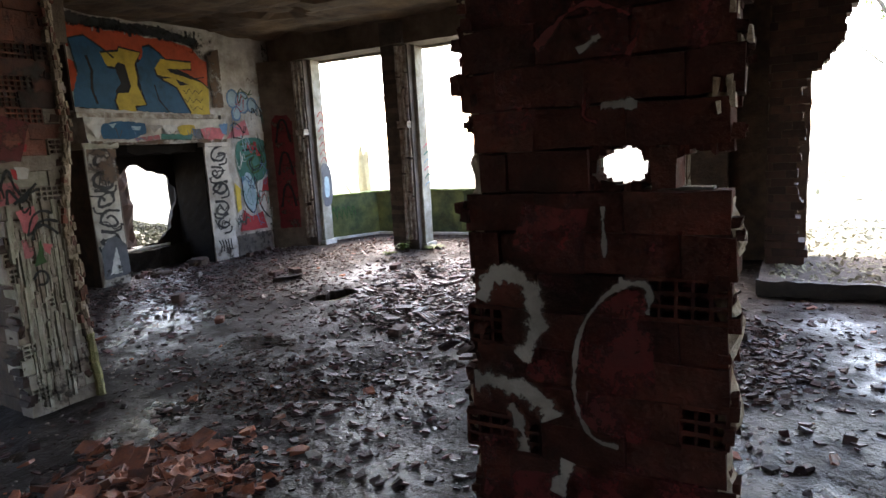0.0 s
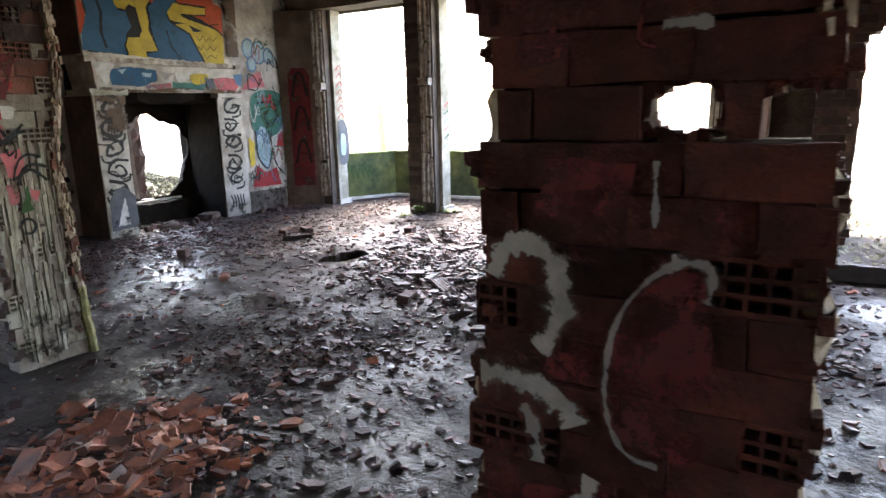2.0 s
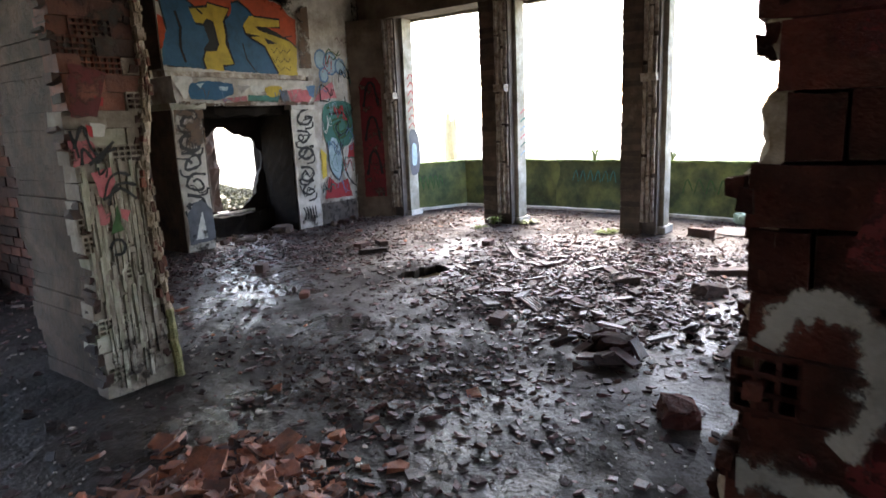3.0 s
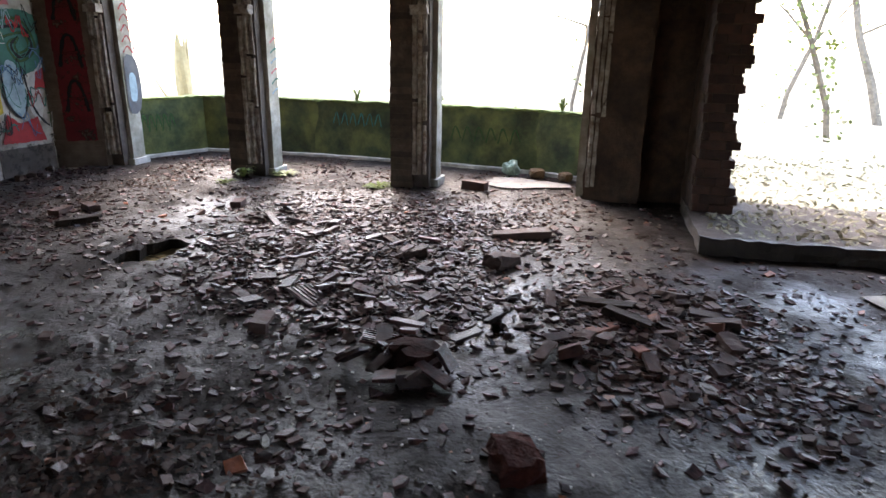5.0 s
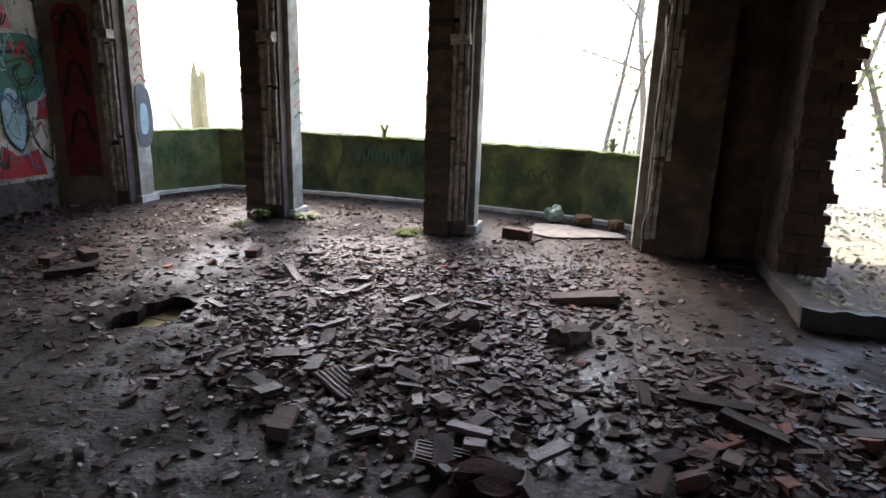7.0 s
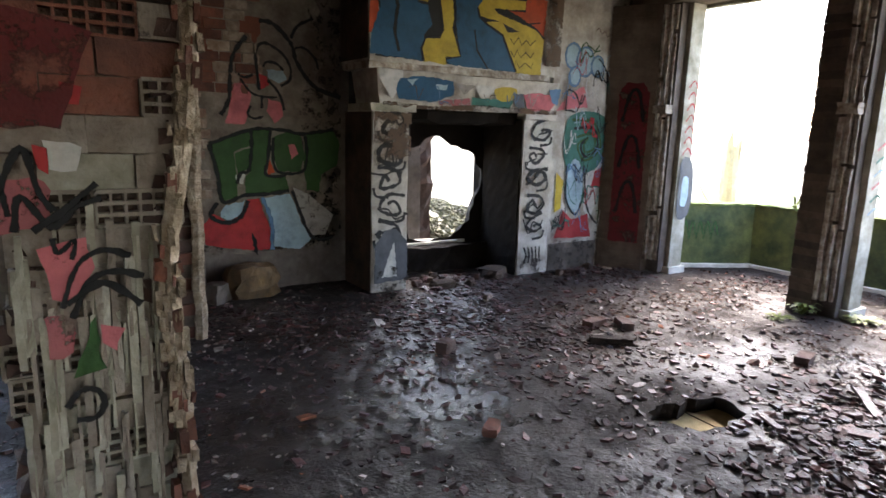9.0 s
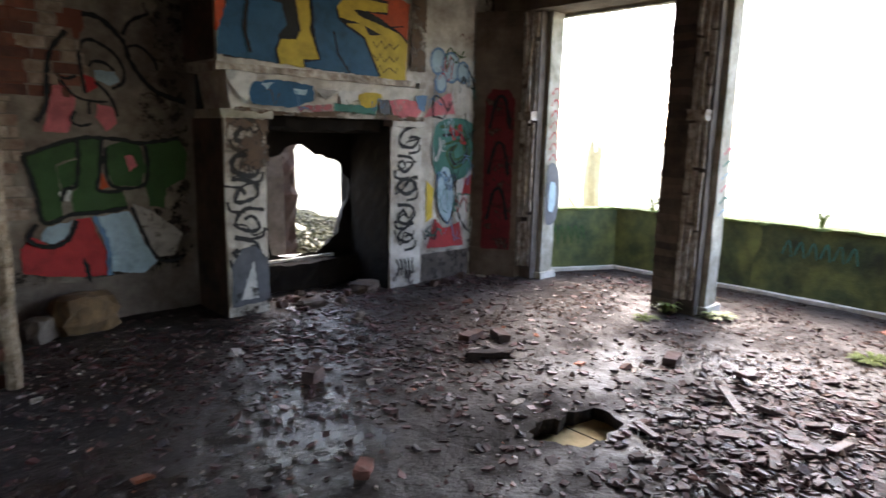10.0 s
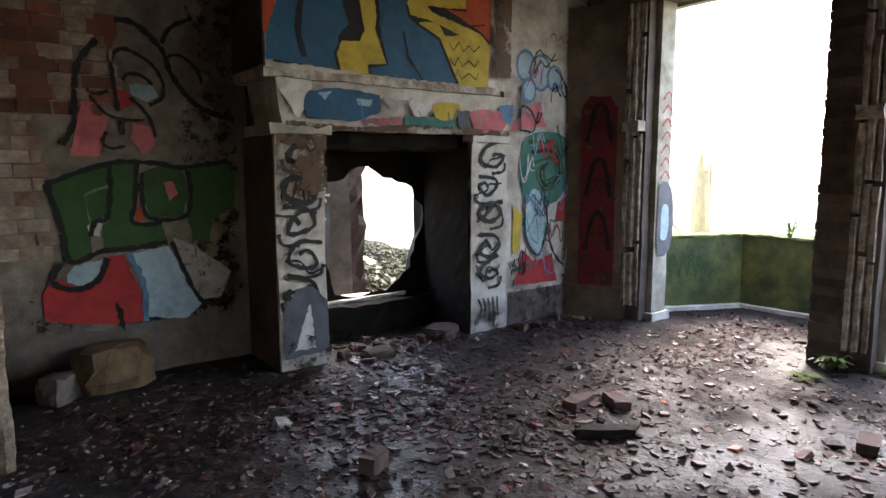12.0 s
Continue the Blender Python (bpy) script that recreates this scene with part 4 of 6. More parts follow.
for k in range(7):
    z = 1.45 + 0.13 * k
    g1b.line([(0.05, z), (0.14, z + 0.08), (0.22, z), (0.26, z + 0.09)], 0.018, P_RED)
g1b.fill([(0.04, 0.72), (0.24, 0.72), (0.30, 1.0), (0.26, 1.32), (0.14, 1.42), (0.04, 1.34)], P_GREY, True)
g1b.fill([(0.09, 0.86), (0.20, 0.86), (0.20, 1.16), (0.10, 1.16)], P_SKY, True)
g2b = Wallface(pier_2, (0.22, -0.486, 0), (1, 0, 0), (0, -1, 0))
for k in range(6):
    g2b.line([(0.06, 1.0 + 0.12 * k), (0.2, 1.06 + 0.12 * k), (0.28, 1.0 + 0.12 * k)], 0.022, (P_SKY, P_TEAL, P_PINK)[k % 3])

head = structure(finish("lintel_beam", box(3.42, 3.9, -7.0, 0.04, 3.17, 3.72, 0.006, (1, 40, 3)), CONCRETE), "stained concrete beam over the window openings", "beam")
# White strip standing in for daylight on the beam's outer soffit edge.
part("soffit_trim", box(3.86, 3.96, -6.72, -0.4, 3.135, 3.18, 0.004, (1, 30, 1)), JAMB_WHITE, head)
for yy in (-2.55, -4.67):
    part("beam_bracket", box(3.36, 3.44, yy - 0.2, yy + 0.2, 3.17, 3.50, 0.008, (1, 3, 3)), PLASTER_DARK, head)

# ---- loggia parapet ----
RUN = [(3.86, -0.36), (5.0, -0.93), (5.10, -2.7), (5.02, -4.5), (4.80, -6.0), (4.55, -6.62), (3.95, -6.86)]
parapet = structure(empty("parapet", "low rendered parapet wall green with algae", "parapet"), "low rendered parapet wall green with algae", "parapet")
gp_faces = []
for i in range(len(RUN) - 1):
    a, b = Vector((*RUN[i], 0)), Vector((*RUN[i + 1], 0))
    d = (b - a).normalized()
    nrm = Vector((d.y, -d.x, 0)) * -1
    length = (b - a).length
    fr = Matrix((d, Vector((-d.y, d.x, 0)), Vector((0, 0, 1)))).transposed().to_4x4()
    fr.translation = a
    seg = bmesh.new()
    hull_box(seg, -0.07, length + 0.07, 0.0, 0.2, -0.35, 0.80, 0.006, random.Random(i), (max(3, int(length / 0.15)), 1, 5))
    seg.transform(fr)
    w_ = part("panel", seg, MOSS_WALL, parapet)
    cope = bmesh.new()
    hull_box(cope, 0.0, length, -0.015, 0.22, 0.802, 0.83, 0.009, random.Random(i + 20), (max(4, int(length / 0.09)), 2, 1))
    cope.transform(fr)
    part("mossy_coping", cope, MOSS_TOP, parapet)
    kb = bmesh.new()
    hull_box(kb, 0.0, length, -0.09, -0.003, 0.0, 0.045, 0.004, random.Random(i + 40), (max(4, int(length / 0.12)), 1, 1))
    kb.transform(fr)
    part("kerb", kb, KERB, parapet, "pale kerb along the foot")
    gp_faces.append(Wallface(w_, a, d, Vector((d.y, -d.x, 0))))
    gp_faces[-1].layer = 6
for k in range(5):
    gp_faces[0].line([(0.30 + 0.1 * k, 0.36), (0.34 + 0.1 * k, 0.6), (0.39 + 0.1 * k, 0.42)], 0.02, P_GREEN)
for k in range(6):
    gp_faces[2].line([(0.3 + 0.13 * k, 0.50), (0.36 + 0.13 * k, 0.66), (0.40 + 0.13 * k, 0.48)], 0.02, P_TEAL)
    gp_faces[3].line([(0.3 + 0.17 * k, 0.36), (0.36 + 0.17 * k, 0.56), (0.44 + 0.17 * k, 0.40)], 0.016, P_GREEN)
gp_faces[5].line([(0.32 + 0.1 * math.cos(a), 0.40 + 0.16 * math.sin(a)) for a in [i * math.pi / 4 for i in range(7)]], 0.045, P_SMOKE)
structure(finish("floor_edge", box(3.1, 5.3, -7.2, -0.3, -0.35, -0.03), CONCRETE), "concrete slab under the window bay", "floor")

# ---- south-east pier, broken opening and step ----
wall_se = structure(empty("wall_southeast", "dark masonry wall beside a broken opening", "wall"), "dark masonry wall beside a broken opening", "wall")
# Masonry colour is darkened to give these backlit faces their shade.
part("reveal", box(3.42, 3.9, -7.25, -6.66, -0.3, 3.58, 0.012, (1, 3, 40)), DARK_MASONRY, wall_se)
part("recess_wall", box(3.55, 3.9, -8.1, -7.25, -0.3, 3.58, 0.014, (1, 6, 36)), DARK_MASONRY, wall_se)
part("return_wall", box(2.80, 3.55, -7.86, -7.70, -0.3, 3.58, 0.014, (6, 1, 36)), DARK_MASONRY, wall_se)
bm = bmesh.new()
rnd = random.Random(12)
for k in range(3):
    fluting(bm, 3.36 + 0.025 * k, -6.68 - 0.055 * k, 0.04, 3.12, rnd)
part("fluting", bm, RIB, wall_se, "flaking pale moulding")
part("outer_jamb", box(3.62, 3.95, -6.66, -6.58, 0, 3.17, 0.003, (1, 1, 14)), JAMB_WHITE, wall_se)


def opening_edge(z):
    """How far the masonry reaches south into the opening at each height."""
    e = -8.07 + 0.10 * noise.noise((z * 7.0, 3.3, 0)) + 0.05 * noise.noise((z * 23.0, 8.1, 0)) + (0.05 if 0.35 < z < 1.7 else 0)
    if z > 2.05:
        e -= 0.26 * min(1.0, (z - 2.05) / 0.4) + 0.35 * max(0.0, z - 2.5)
    return e


courses(wall_se, 2.72, 3.05, lambda z: (opening_edge(z), -7.70), 0.13, 3.55, 0.085, 0.23, BRICK_DARK, rnd=random.Random(21), depth_jitter=0.014, gap=0.007)
bm = bmesh.new()
for k in range(44):
    z = 0.13 + k * 0.078
    hull_box(bm, 2.745, 3.03, opening_edge(z + 0.04) + 0.012, -7.705, z, z + 0.0775, 0.008, rnd, (1, 3, 1))
part("mortar", bm, DARK_MASONRY, wall_se)
structure(finish("wall_opening_far_side", box(2.72, 3.05, -11.6, -11.35, -0.3, 3.58, 0.01, (1, 3, 14)), CONCRETE), "masonry at the far side of the broken opening", "wall")
structure(finish("lintel_over_opening", box(2.74, 3.05, -11.4, -8.5, 3.15, 3.60, 0.03, (1, 12, 3)), CONCRETE), "broken masonry above the wide opening", "beam")


def step_slab():
    bm = bmesh.new()
    hull_box(bm, 1.80, 3.3, -11.3, -7.68, -0.02, 0.125, 0.010, random.Random(31), (6, 26, 2))
    return bm


step = structure(finish("threshold_step", step_slab(), MORTAR), "raised concrete threshold littered with leaves", "step")
# Near-black front course: the shade of the step's face put into its colour.
part("edge_course", box(1.74, 1.80, -11.3, -7.66, 0.0, 0.15, 0.012, (1, 40, 2)), STEP_SHADE, step)

# ---- closing walls behind and beside the walk ----
# The window gap in this unseen wall is added to brighten the room.
wall_south = structure(finish("wall_south", box(-2.9, 2.75, -11.8, -11.5, -0.3, 3.6, 0.01, (8, 1, 5)), CONCRETE), "bare damp masonry wall with an added window for light", "wall")
part("wall_part", box(-7.3, -5.2, -11.8, -11.5, -0.3, 3.6, 0.01, (6, 1, 5)), CONCRETE, wall_south)
part("wall_part", box(-5.2, -2.9, -11.8, -11.5, -0.3, 0.9, 0.01, (5, 1, 2)), CONCRETE, wall_south)
part("wall_part", box(-5.2, -2.9, -11.8, -11.5, 2.5, 3.6, 0.01, (5, 1, 2)), CONCRETE, wall_south)
structure(finish("wall_west", box(-7.5, -7.2, -11.8, 0.98, -0.3, 3.6, 0.01, (1, 12, 5)), CONCRETE), "bare damp masonry wall of the next room", "wall")
wall_nw = structure(finish("wall_north_west", box(-3.7, -2.2, 0.66, 0.98, -0.3, 3.6, 0.01, (6, 1, 5)), PLASTER_DARK), "damp stained wall of the next room with an open window", "wall")
part("wall_part", box(-7.3, -6.8, 0.66, 0.98, -0.3, 3.6, 0.01, (2, 1, 5)), PLASTER_DARK, wall_nw)
part("wall_part", box(-6.8, -3.7, 0.66, 0.98, -0.3, 0.5, 0.01, (2, 1, 2)), PLASTER_DARK, wall_nw)
part("wall_part", box(-6.8, -3.7, 0.66, 0.98, 3.1, 3.6, 0.01, (2, 1, 2)), PLASTER_DARK, wall_nw)

# ---- broken partition between the two rooms ----
near = structure(empty("wall_near", "remnant of a hollow-brick partition with sprayed letters", "wall"), "remnant of a hollow-brick partition with sprayed letters", "wall")


NEAR_X = -3.46


def near_edges(z):
    """Ragged ends of the remnant; the upper courses stand back over the gap."""
    lo, hi = -7.87 + 0.012 * math.sin(z * 31), -7.252 + 0.010 * math.sin(z * 23) + 0.009 * math.sin(z * 61 + 1)
    if z < 1.0:
        hi += 0.025
    if z > 1.585:
        hi += 0.016 * math.sin(z * 17 + 2)
        lo -= 0.02 * min(1, (z - 1.585) * 3)
    return lo, hi


# Brick colour is set extra dark to offset window light on this shaded face.
NEAR_RND = random.Random(41)
NEAR_RUN = dict(name="brick", rnd=NEAR_RND, gap=0.005, end_jitter=0.014, depth_jitter=0.008)
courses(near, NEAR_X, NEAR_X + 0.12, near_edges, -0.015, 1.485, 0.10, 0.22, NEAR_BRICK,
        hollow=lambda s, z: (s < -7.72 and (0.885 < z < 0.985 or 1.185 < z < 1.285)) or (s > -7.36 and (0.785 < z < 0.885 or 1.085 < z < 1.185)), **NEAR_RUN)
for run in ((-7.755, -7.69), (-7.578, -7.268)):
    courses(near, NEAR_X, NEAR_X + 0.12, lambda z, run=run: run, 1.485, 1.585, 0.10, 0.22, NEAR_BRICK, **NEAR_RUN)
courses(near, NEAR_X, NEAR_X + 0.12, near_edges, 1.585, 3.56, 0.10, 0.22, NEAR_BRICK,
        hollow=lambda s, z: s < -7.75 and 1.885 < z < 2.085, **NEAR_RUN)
bm = bmesh.new()
for k in range(72):
    z = -0.015 + k * 0.05
    lo, hi = near_edges(z + 0.025)
    spans = [(lo + 0.03, hi - 0.03)]
    if 1.48 < z + 0.025 < 1.585:
        spans = [(-7.57, -7.29), (-7.745, -7.70)]
    for a_, b_ in spans:
        hull_box(bm, NEAR_X + 0.055, NEAR_X + 0.105, a_, b_, z, min(z + 0.0498, 3.56), 0.0)
part("mortar", bm, MORTAR, near)
# thin torn skin of plaster left on the broken ends
rnd = random.Random(61)
for side in (0, 1):
    bm = bmesh.new()
    prev = None
    for k in range(178):
        z = 0.02 * k
        e = near_edges(z)[side]
        out = 1 if side else -1
        d0 = 0.008 - (0.0 if side else 0.02 * (z > 1.6))
        if 1.46 < z < 1.61 and not side:
            prev = None
            continue
        cur = [bm.verts.new((NEAR_X + x, e + out * (d + d0 - 0.006) + rnd.uniform(-0.006, 0.006), z)) for x, d in ((0.012, -0.03), (0.018, 0.002), (0.04, 0.008), (0.06, 0.011), (0.085, 0.008), (0.105, 0.0), (0.11, -0.03))]
        if prev:
            for q in range(6):
                bm.faces.new((prev[q + 1], prev[q], cur[q], cur[q + 1]) if side else (prev[q], prev[q + 1], cur[q + 1], cur[q]))
        prev = cur
    part("plaster_edge", bm, TIMBER_PALE, near, "pale broken plaster along the edge")
bm = bmesh.new()
for k in range(700):
    z = rnd.uniform(0.02, 3.5)
    if 1.46 < z < 1.60:
        continue
    lo, hi = near_edges(z)
    y = hi + rnd.uniform(-0.02, 0.018) if rnd.random() < 0.7 else lo + rnd.uniform(-0.014, 0.03)
    r = rnd.uniform(0.004, 0.013)
    x = rnd.uniform(NEAR_X + 0.01, NEAR_X + 0.1)
    hull_box(bm, x - 2 * r, x + 2 * r, y - r, y + r, z - r, z + r * rnd.uniform(1, 2), 0.004, rnd)
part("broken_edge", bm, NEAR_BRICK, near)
# crumbs round the gap
bm = bmesh.new()
for k in range(22):
    a = k * math.tau / 22
    y, z = -7.634 + 0.074 * math.cos(a), 1.540 + 0.054 * math.sin(a)
    r = rnd.uniform(0.006, 0.016)
    hull_box(bm, NEAR_X + 0.012, NEAR_X + 0.10, y - r, y + r, z - r, z + r, 0.007, rnd)
for k in range(9):
    y = -7.86 + 0.014 * k
    hull_box(bm, NEAR_X + 0.01, NEAR_X + 0.10, y - 0.009, y + 0.009, 1.575 + rnd.uniform(-0.02, 0.0), 1.60, 0.005, rnd)
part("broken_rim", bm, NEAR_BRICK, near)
bm = bmesh.new()
for k in range(26):
    z = rnd.uniform(1.62, 2.3)
    y = near_edges(z)[0] + rnd.uniform(-0.012, 0.03)
    hull_box(bm, NEAR_X - 0.006, NEAR_X + 0.03, y - 0.006, y + 0.006, z, z + rnd.uniform(0.015, 0.05), 0.004, rnd)
part("splinter", bm, TIMBER_PALE, near, "pale torn plaster splinters")
gn = Wallface(near, (NEAR_X - 0.008, 0, 0), (0, -1, 0), (-1, 0, 0))
gn.layer = 4
gn.fill([(7.25, 0.02), (7.86, 0.02), (7.86, 0.70), (7.6, 0.78), (7.26, 0.72)], P_DARKRED)
gn.fill([(7.52, 0.92), (7.70, 0.90), (7.70, 1.20), (7.64, 1.25), (7.54, 1.14)], P_DARKRED, True)
gn.fill([(7.40, 1.00), (7.50, 1.02), (7.48, 1.12), (7.41, 1.14)], P_DARKRED, True)
gn.fill([(7.36, 1.34), (7.54, 1.32), (7.56, 1.44), (7.40, 1.46)], P_DARKRED)
gn.fill([(7.60, 0.60), (7.84, 0.58), (7.84, 0.80), (7.62, 0.82)], P_DARKRED)
for pts in ([(7.26, 0.52), (7.45, 0.58), (7.44, 1.0), (7.28, 0.98)], [(7.45, 1.25), (7.84, 1.28), (7.82, 1.46), (7.45, 1.46)], [(7.28, 1.66), (7.5, 1.7), (7.46, 2.1), (7.28, 2.1)], [(7.5, 1.85), (7.84, 1.8), (7.82, 2.4), (7.45, 2.4)]):
    gn.fill(pts, P_REDDUST, True)
# the sprayed figure two and the thin round letter beside it
gn.line([(7.272, 1.205), (7.300, 1.262), (7.352, 1.278), (7.402, 1.255), (7.428, 1.19), (7.415, 1.11), (7.375, 1.06)], 0.064, P_SMOKE)
gn.line([(7.245, 0.985), (7.31, 0.985), (7.38, 0.972), (7.44, 0.945), (7.466, 0.905)], 0.070, P_SMOKE)
gn.line([(7.35, 0.93), (7.38, 0.86), (7.385, 0.80)], 0.055, P_FAINT)
gn.line([(7.70, 1.268), (7.655, 1.268), (7.60, 1.235), (7.548, 1.16), (7.524, 1.06), (7.528, 0.95), (7.565, 0.875), (7.63, 0.86)], 0.020, P_FAINT)
gn.line([(7.635, 1.270), (7.70, 1.265), (7.70, 1.20)], 0.034, P_FAINT)
gn.line([(7.50, 0.80), (7.47, 0.70)], 0.05, P_SMOKE, smooth=False)
gn.line([(7.60, 1.45), (7.602, 1.33)], 0.022, P_FAINT)
gn.line([(7.57, 1.73), (7.56, 1.66), (7.59, 1.64)], 0.030, P_DARKRED)
gn.line([(7.60, 1.68), (7.68, 1.675)], 0.030, P_FAINT)
gn.line([(7.45, 1.82), (7.56, 1.90), (7.68, 1.85), (7.66, 1.78)], 0.04, P_DARKRED)
gn.line([(7.55, 1.80), (7.60, 1.83)], 0.025, P_FAINT)

stub = structure(empty("wall_stub", "broken hollow-brick wall end with black and pink tags", "wall"), "broken hollow-brick wall end with black and pink tags", "wall")


def stub_edges(z):
    """The break leans in up to shoulder height and flares out again above it."""
    hi = -2.43 - 0.045 * min(z, 1.25) + (0.16 * min(max(z - 1.3, 0), 0.5))
    return -2.90 + 0.02 * math.sin(z * 11), hi + 0.003 * math.sin(z * 17)


STUB_CELLS = random.Random(71)
STUB_MIX = random.Random(73)
courses(stub, -3.70, -3.54, stub_edges, 0.0, 3.56, 0.10, 0.23, lambda s, z: STUB_MIX.choice((BRICK_RED, BRICK_RED, BRICK_DARK, BRICK_RED, PLASTER_STAINED)) if z > 1.62 else STUB_MIX.choice((PLASTER_STAINED, PLASTER_STAINED, PLASTER_STAINED, JAMB_WHITE)), axis="x", rnd=random.Random(70), depth_jitter=0.012,
        gap=0.005, hollow=lambda s, z: (s > -2.66 and (1.4 < z < 1.5 or 1.68 < z < 1.8)) or (s < -2.8 and 0.9 < z < 1.1) or STUB_CELLS.random() < (0.22 if z > 1.6 else 0.05))
bm = bmesh.new()
for k in range(36):
    z = 0.1 * k
    lo, hi = stub_edges(z + 0.05)
    hull_box(bm, lo + 0.02, hi - 0.02, -3.67, -2.80, z, z + 0.0995, 0.004, rnd, (1, 2, 1))
part("core", bm, DARK_MASONRY, stub)
# rough bricks in the broken end of the wall
rnd = random.Random(74)
for k in range(34):
    z = 0.104 * k
    lo, hi = stub_edges(z + 0.05)
    y = -3.62
    while y < -2.86:
        w = rnd.uniform(0.10, 0.24)
        if rnd.random() < 0.85:
            bm = bmesh.new()
            hull_box(bm, hi - 0.05, hi + rnd.uniform(-0.025, 0.012), y, min(y + w, -2.80), z, z + 0.095, 0.007, rnd, (1, 2, 1))
            part("brick", bm, rnd.choice((BRICK_DARK, BRICK_DARK, BRICK_RED, MORTAR, TIMBER_PALE)), stub)
        y += w + 0.012
# torn vertical streaks of plaster on the face
rnd = random.Random(72)
for k in range(90):
    x = rnd.uniform(-2.88, -2.53)
    w = rnd.uniform(0.003, 0.012)
    z0_ = rnd.uniform(0.02, 1.1)
    bm = bmesh.new()
    hull_box(bm, x - w, x + w, -3.716 - rnd.uniform(0, 0.006), -3.69, z0_, z0_ + rnd.uniform(0.12, 0.45), 0.003, rnd, (1, 1, 5))
    part("ridge", bm, rnd.choice((PLASTER_STAINED, JAMB_WHITE)), stub)


def torn_strip(x_of, width, y0, y1, z0, z1, seed):
    """A continuous ragged strip of render left standing along a broken edge."""
    rnd_ = random.Random(seed)
    bm_ = bmesh.new()
    n = int((z1 - z0) / 0.035)
    prev = None
    for k in range(n + 1):
        z = z0 + (z1 - z0) * k / n
        x = x_of(z)
        l, r = x - width * (1 + 0.30 * noise.noise((z * 4, seed, 0)) + rnd_.uniform(-0.06, 0.06)), x + rnd_.uniform(-0.004, 0.004)
        m = (l + r) / 2
        cur = [bm_.verts.new(p) for p in ((l, y1, z), (l, y0 + 0.012 + rnd_.uniform(-0.005, 0.005), z), (m, y0 + rnd_.uniform(-0.007, 0.007), z), (r, y0 + 0.014 + rnd_.uniform(-0.006, 0.006), z), (r, y1, z))]
        if prev:
            for q in range(4):
                bm_.faces.new((prev[q], prev[q + 1], cur[q + 1], cur[q]))
        prev = cur
    return bm_


part("stripped_edge", torn_strip(lambda z: stub_edges(z)[1] + 0.008, 0.05, -3.735, -3.66, 0.45, 3.55, 5), TIMBER_PALE, stub, "pale stripped plaster edge")
part("mossy_foot", torn_strip(lambda z: stub_edges(z)[1] + 0.010, 0.05, -3.735, -3.66, 0.0, 0.46, 6), MOSS_EDGE, stub, "yellow-green moss on the edge")
bm = bmesh.new()
for k in range(120):
    z = rnd.uniform(0.02, 3.5)
    lo, hi = stub_edges(z)
    x = hi + rnd.uniform(-0.09, -0.02) if rnd.random() < 0.6 else lo + rnd.uniform(-0.03, 0.03)
    r = rnd.uniform(0.008, 0.026)
    hull_box(bm, x - r, x + r, -3.705, -3.60, z - r, z + r, 0.010, rnd)
part("broken_edge", bm, BRICK_DARK, stub)
for material, number in ((TIMBER_PALE, 110), (BRICK_RED, 60)):
    bm = bmesh.new()
    for k in range(number):
        z = rnd.uniform(0.5, 3.5)
        x = stub_edges(z)[1] + rnd.uniform(-0.06, 0.012)
        r = rnd.uniform(0.004, 0.012)
        hull_box(bm, x - r, x + r, -3.742, -3.70, z - r * 2, z + r * rnd.uniform(2, 5), 0.004, rnd)
    part("splinter", bm, material, stub)
gs = Wallface(stub, (-2.86, -3.719, 0), (1, 0, 0), (0, -1, 0))
gs.fill([(0.08, 1.63), (0.17, 1.62), (0.15, 1.58), (0.15, 1.55), (0.09, 1.55)], P_WHITE)
gs.fill([(0.13, 1.77), (0.17, 1.77), (0.16, 1.72), (0.13, 1.72)], P_RED)
gs.fill([(0.05, 1.62), (0.09, 1.61), (0.09, 1.55), (0.06, 1.56)], P_RED)
gs.fill([(-0.05, 1.54), (0.08, 1.53), (0.08, 1.41), (-0.04, 1.39)], P_ROSE)
gs.fill([(0.05, 1.35), (0.15, 1.38), (0.17, 1.29), (0.11, 1.2), (0.07, 1.22)], P_PINK)
gs.fill([(0.05, 1.17), (0.12, 1.18), (0.11, 1.06), (0.05, 1.05)], P_ROSE)
gs.fill([(0.18, 1.14), (0.23, 1.11), (0.21, 1.05), (0.18, 1.08)], P_PINK)
gs.fill([(0.1, 0.99), (0.16, 1.16), (0.18, 1)], P_GREEN)
gs.line([(-0.04, 1.59), (-0.02, 1.51), (-0.01, 1.44)], 0.015, P_BLACK)
gs.line([(-0.03, 1.49), (0.03, 1.61), (0.06, 1.5), (0.09, 1.45)], 0.015, P_BLACK)
gs.line([(0, 1.4), (0.02, 1.49), (0.08, 1.41), (0.14, 1.46), (0.2, 1.48)], 0.015, P_BLACK)
gs.line([(0.04, 1.4), (0.11, 1.45), (0.19, 1.52)], 0.015, P_BLACK)
gs.line([(0.09, 1.19), (0.13, 1.3), (0.19, 1.34), (0.26, 1.32)], 0.015, P_BLACK)
gs.line([(0.11, 1.16), (0.16, 1.26), (0.22, 1.28), (0.29, 1.26)], 0.015, P_BLACK)
gs.line([(0.1, 1.2), (0.19, 1.25), (0.28, 1.18)], 0.015, P_BLACK)
gs.line([(0.08, 1.38), (0.09, 1.34), (0.13, 1.37), (0.12, 1.32)], 0.014, P_BLACK)
gs.line([(0.08, 0.91), (0.11, 0.95), (0.15, 0.95), (0.17, 0.91), (0.15, 0.87), (0.1, 0.87)], 0.016, P_BLACK)
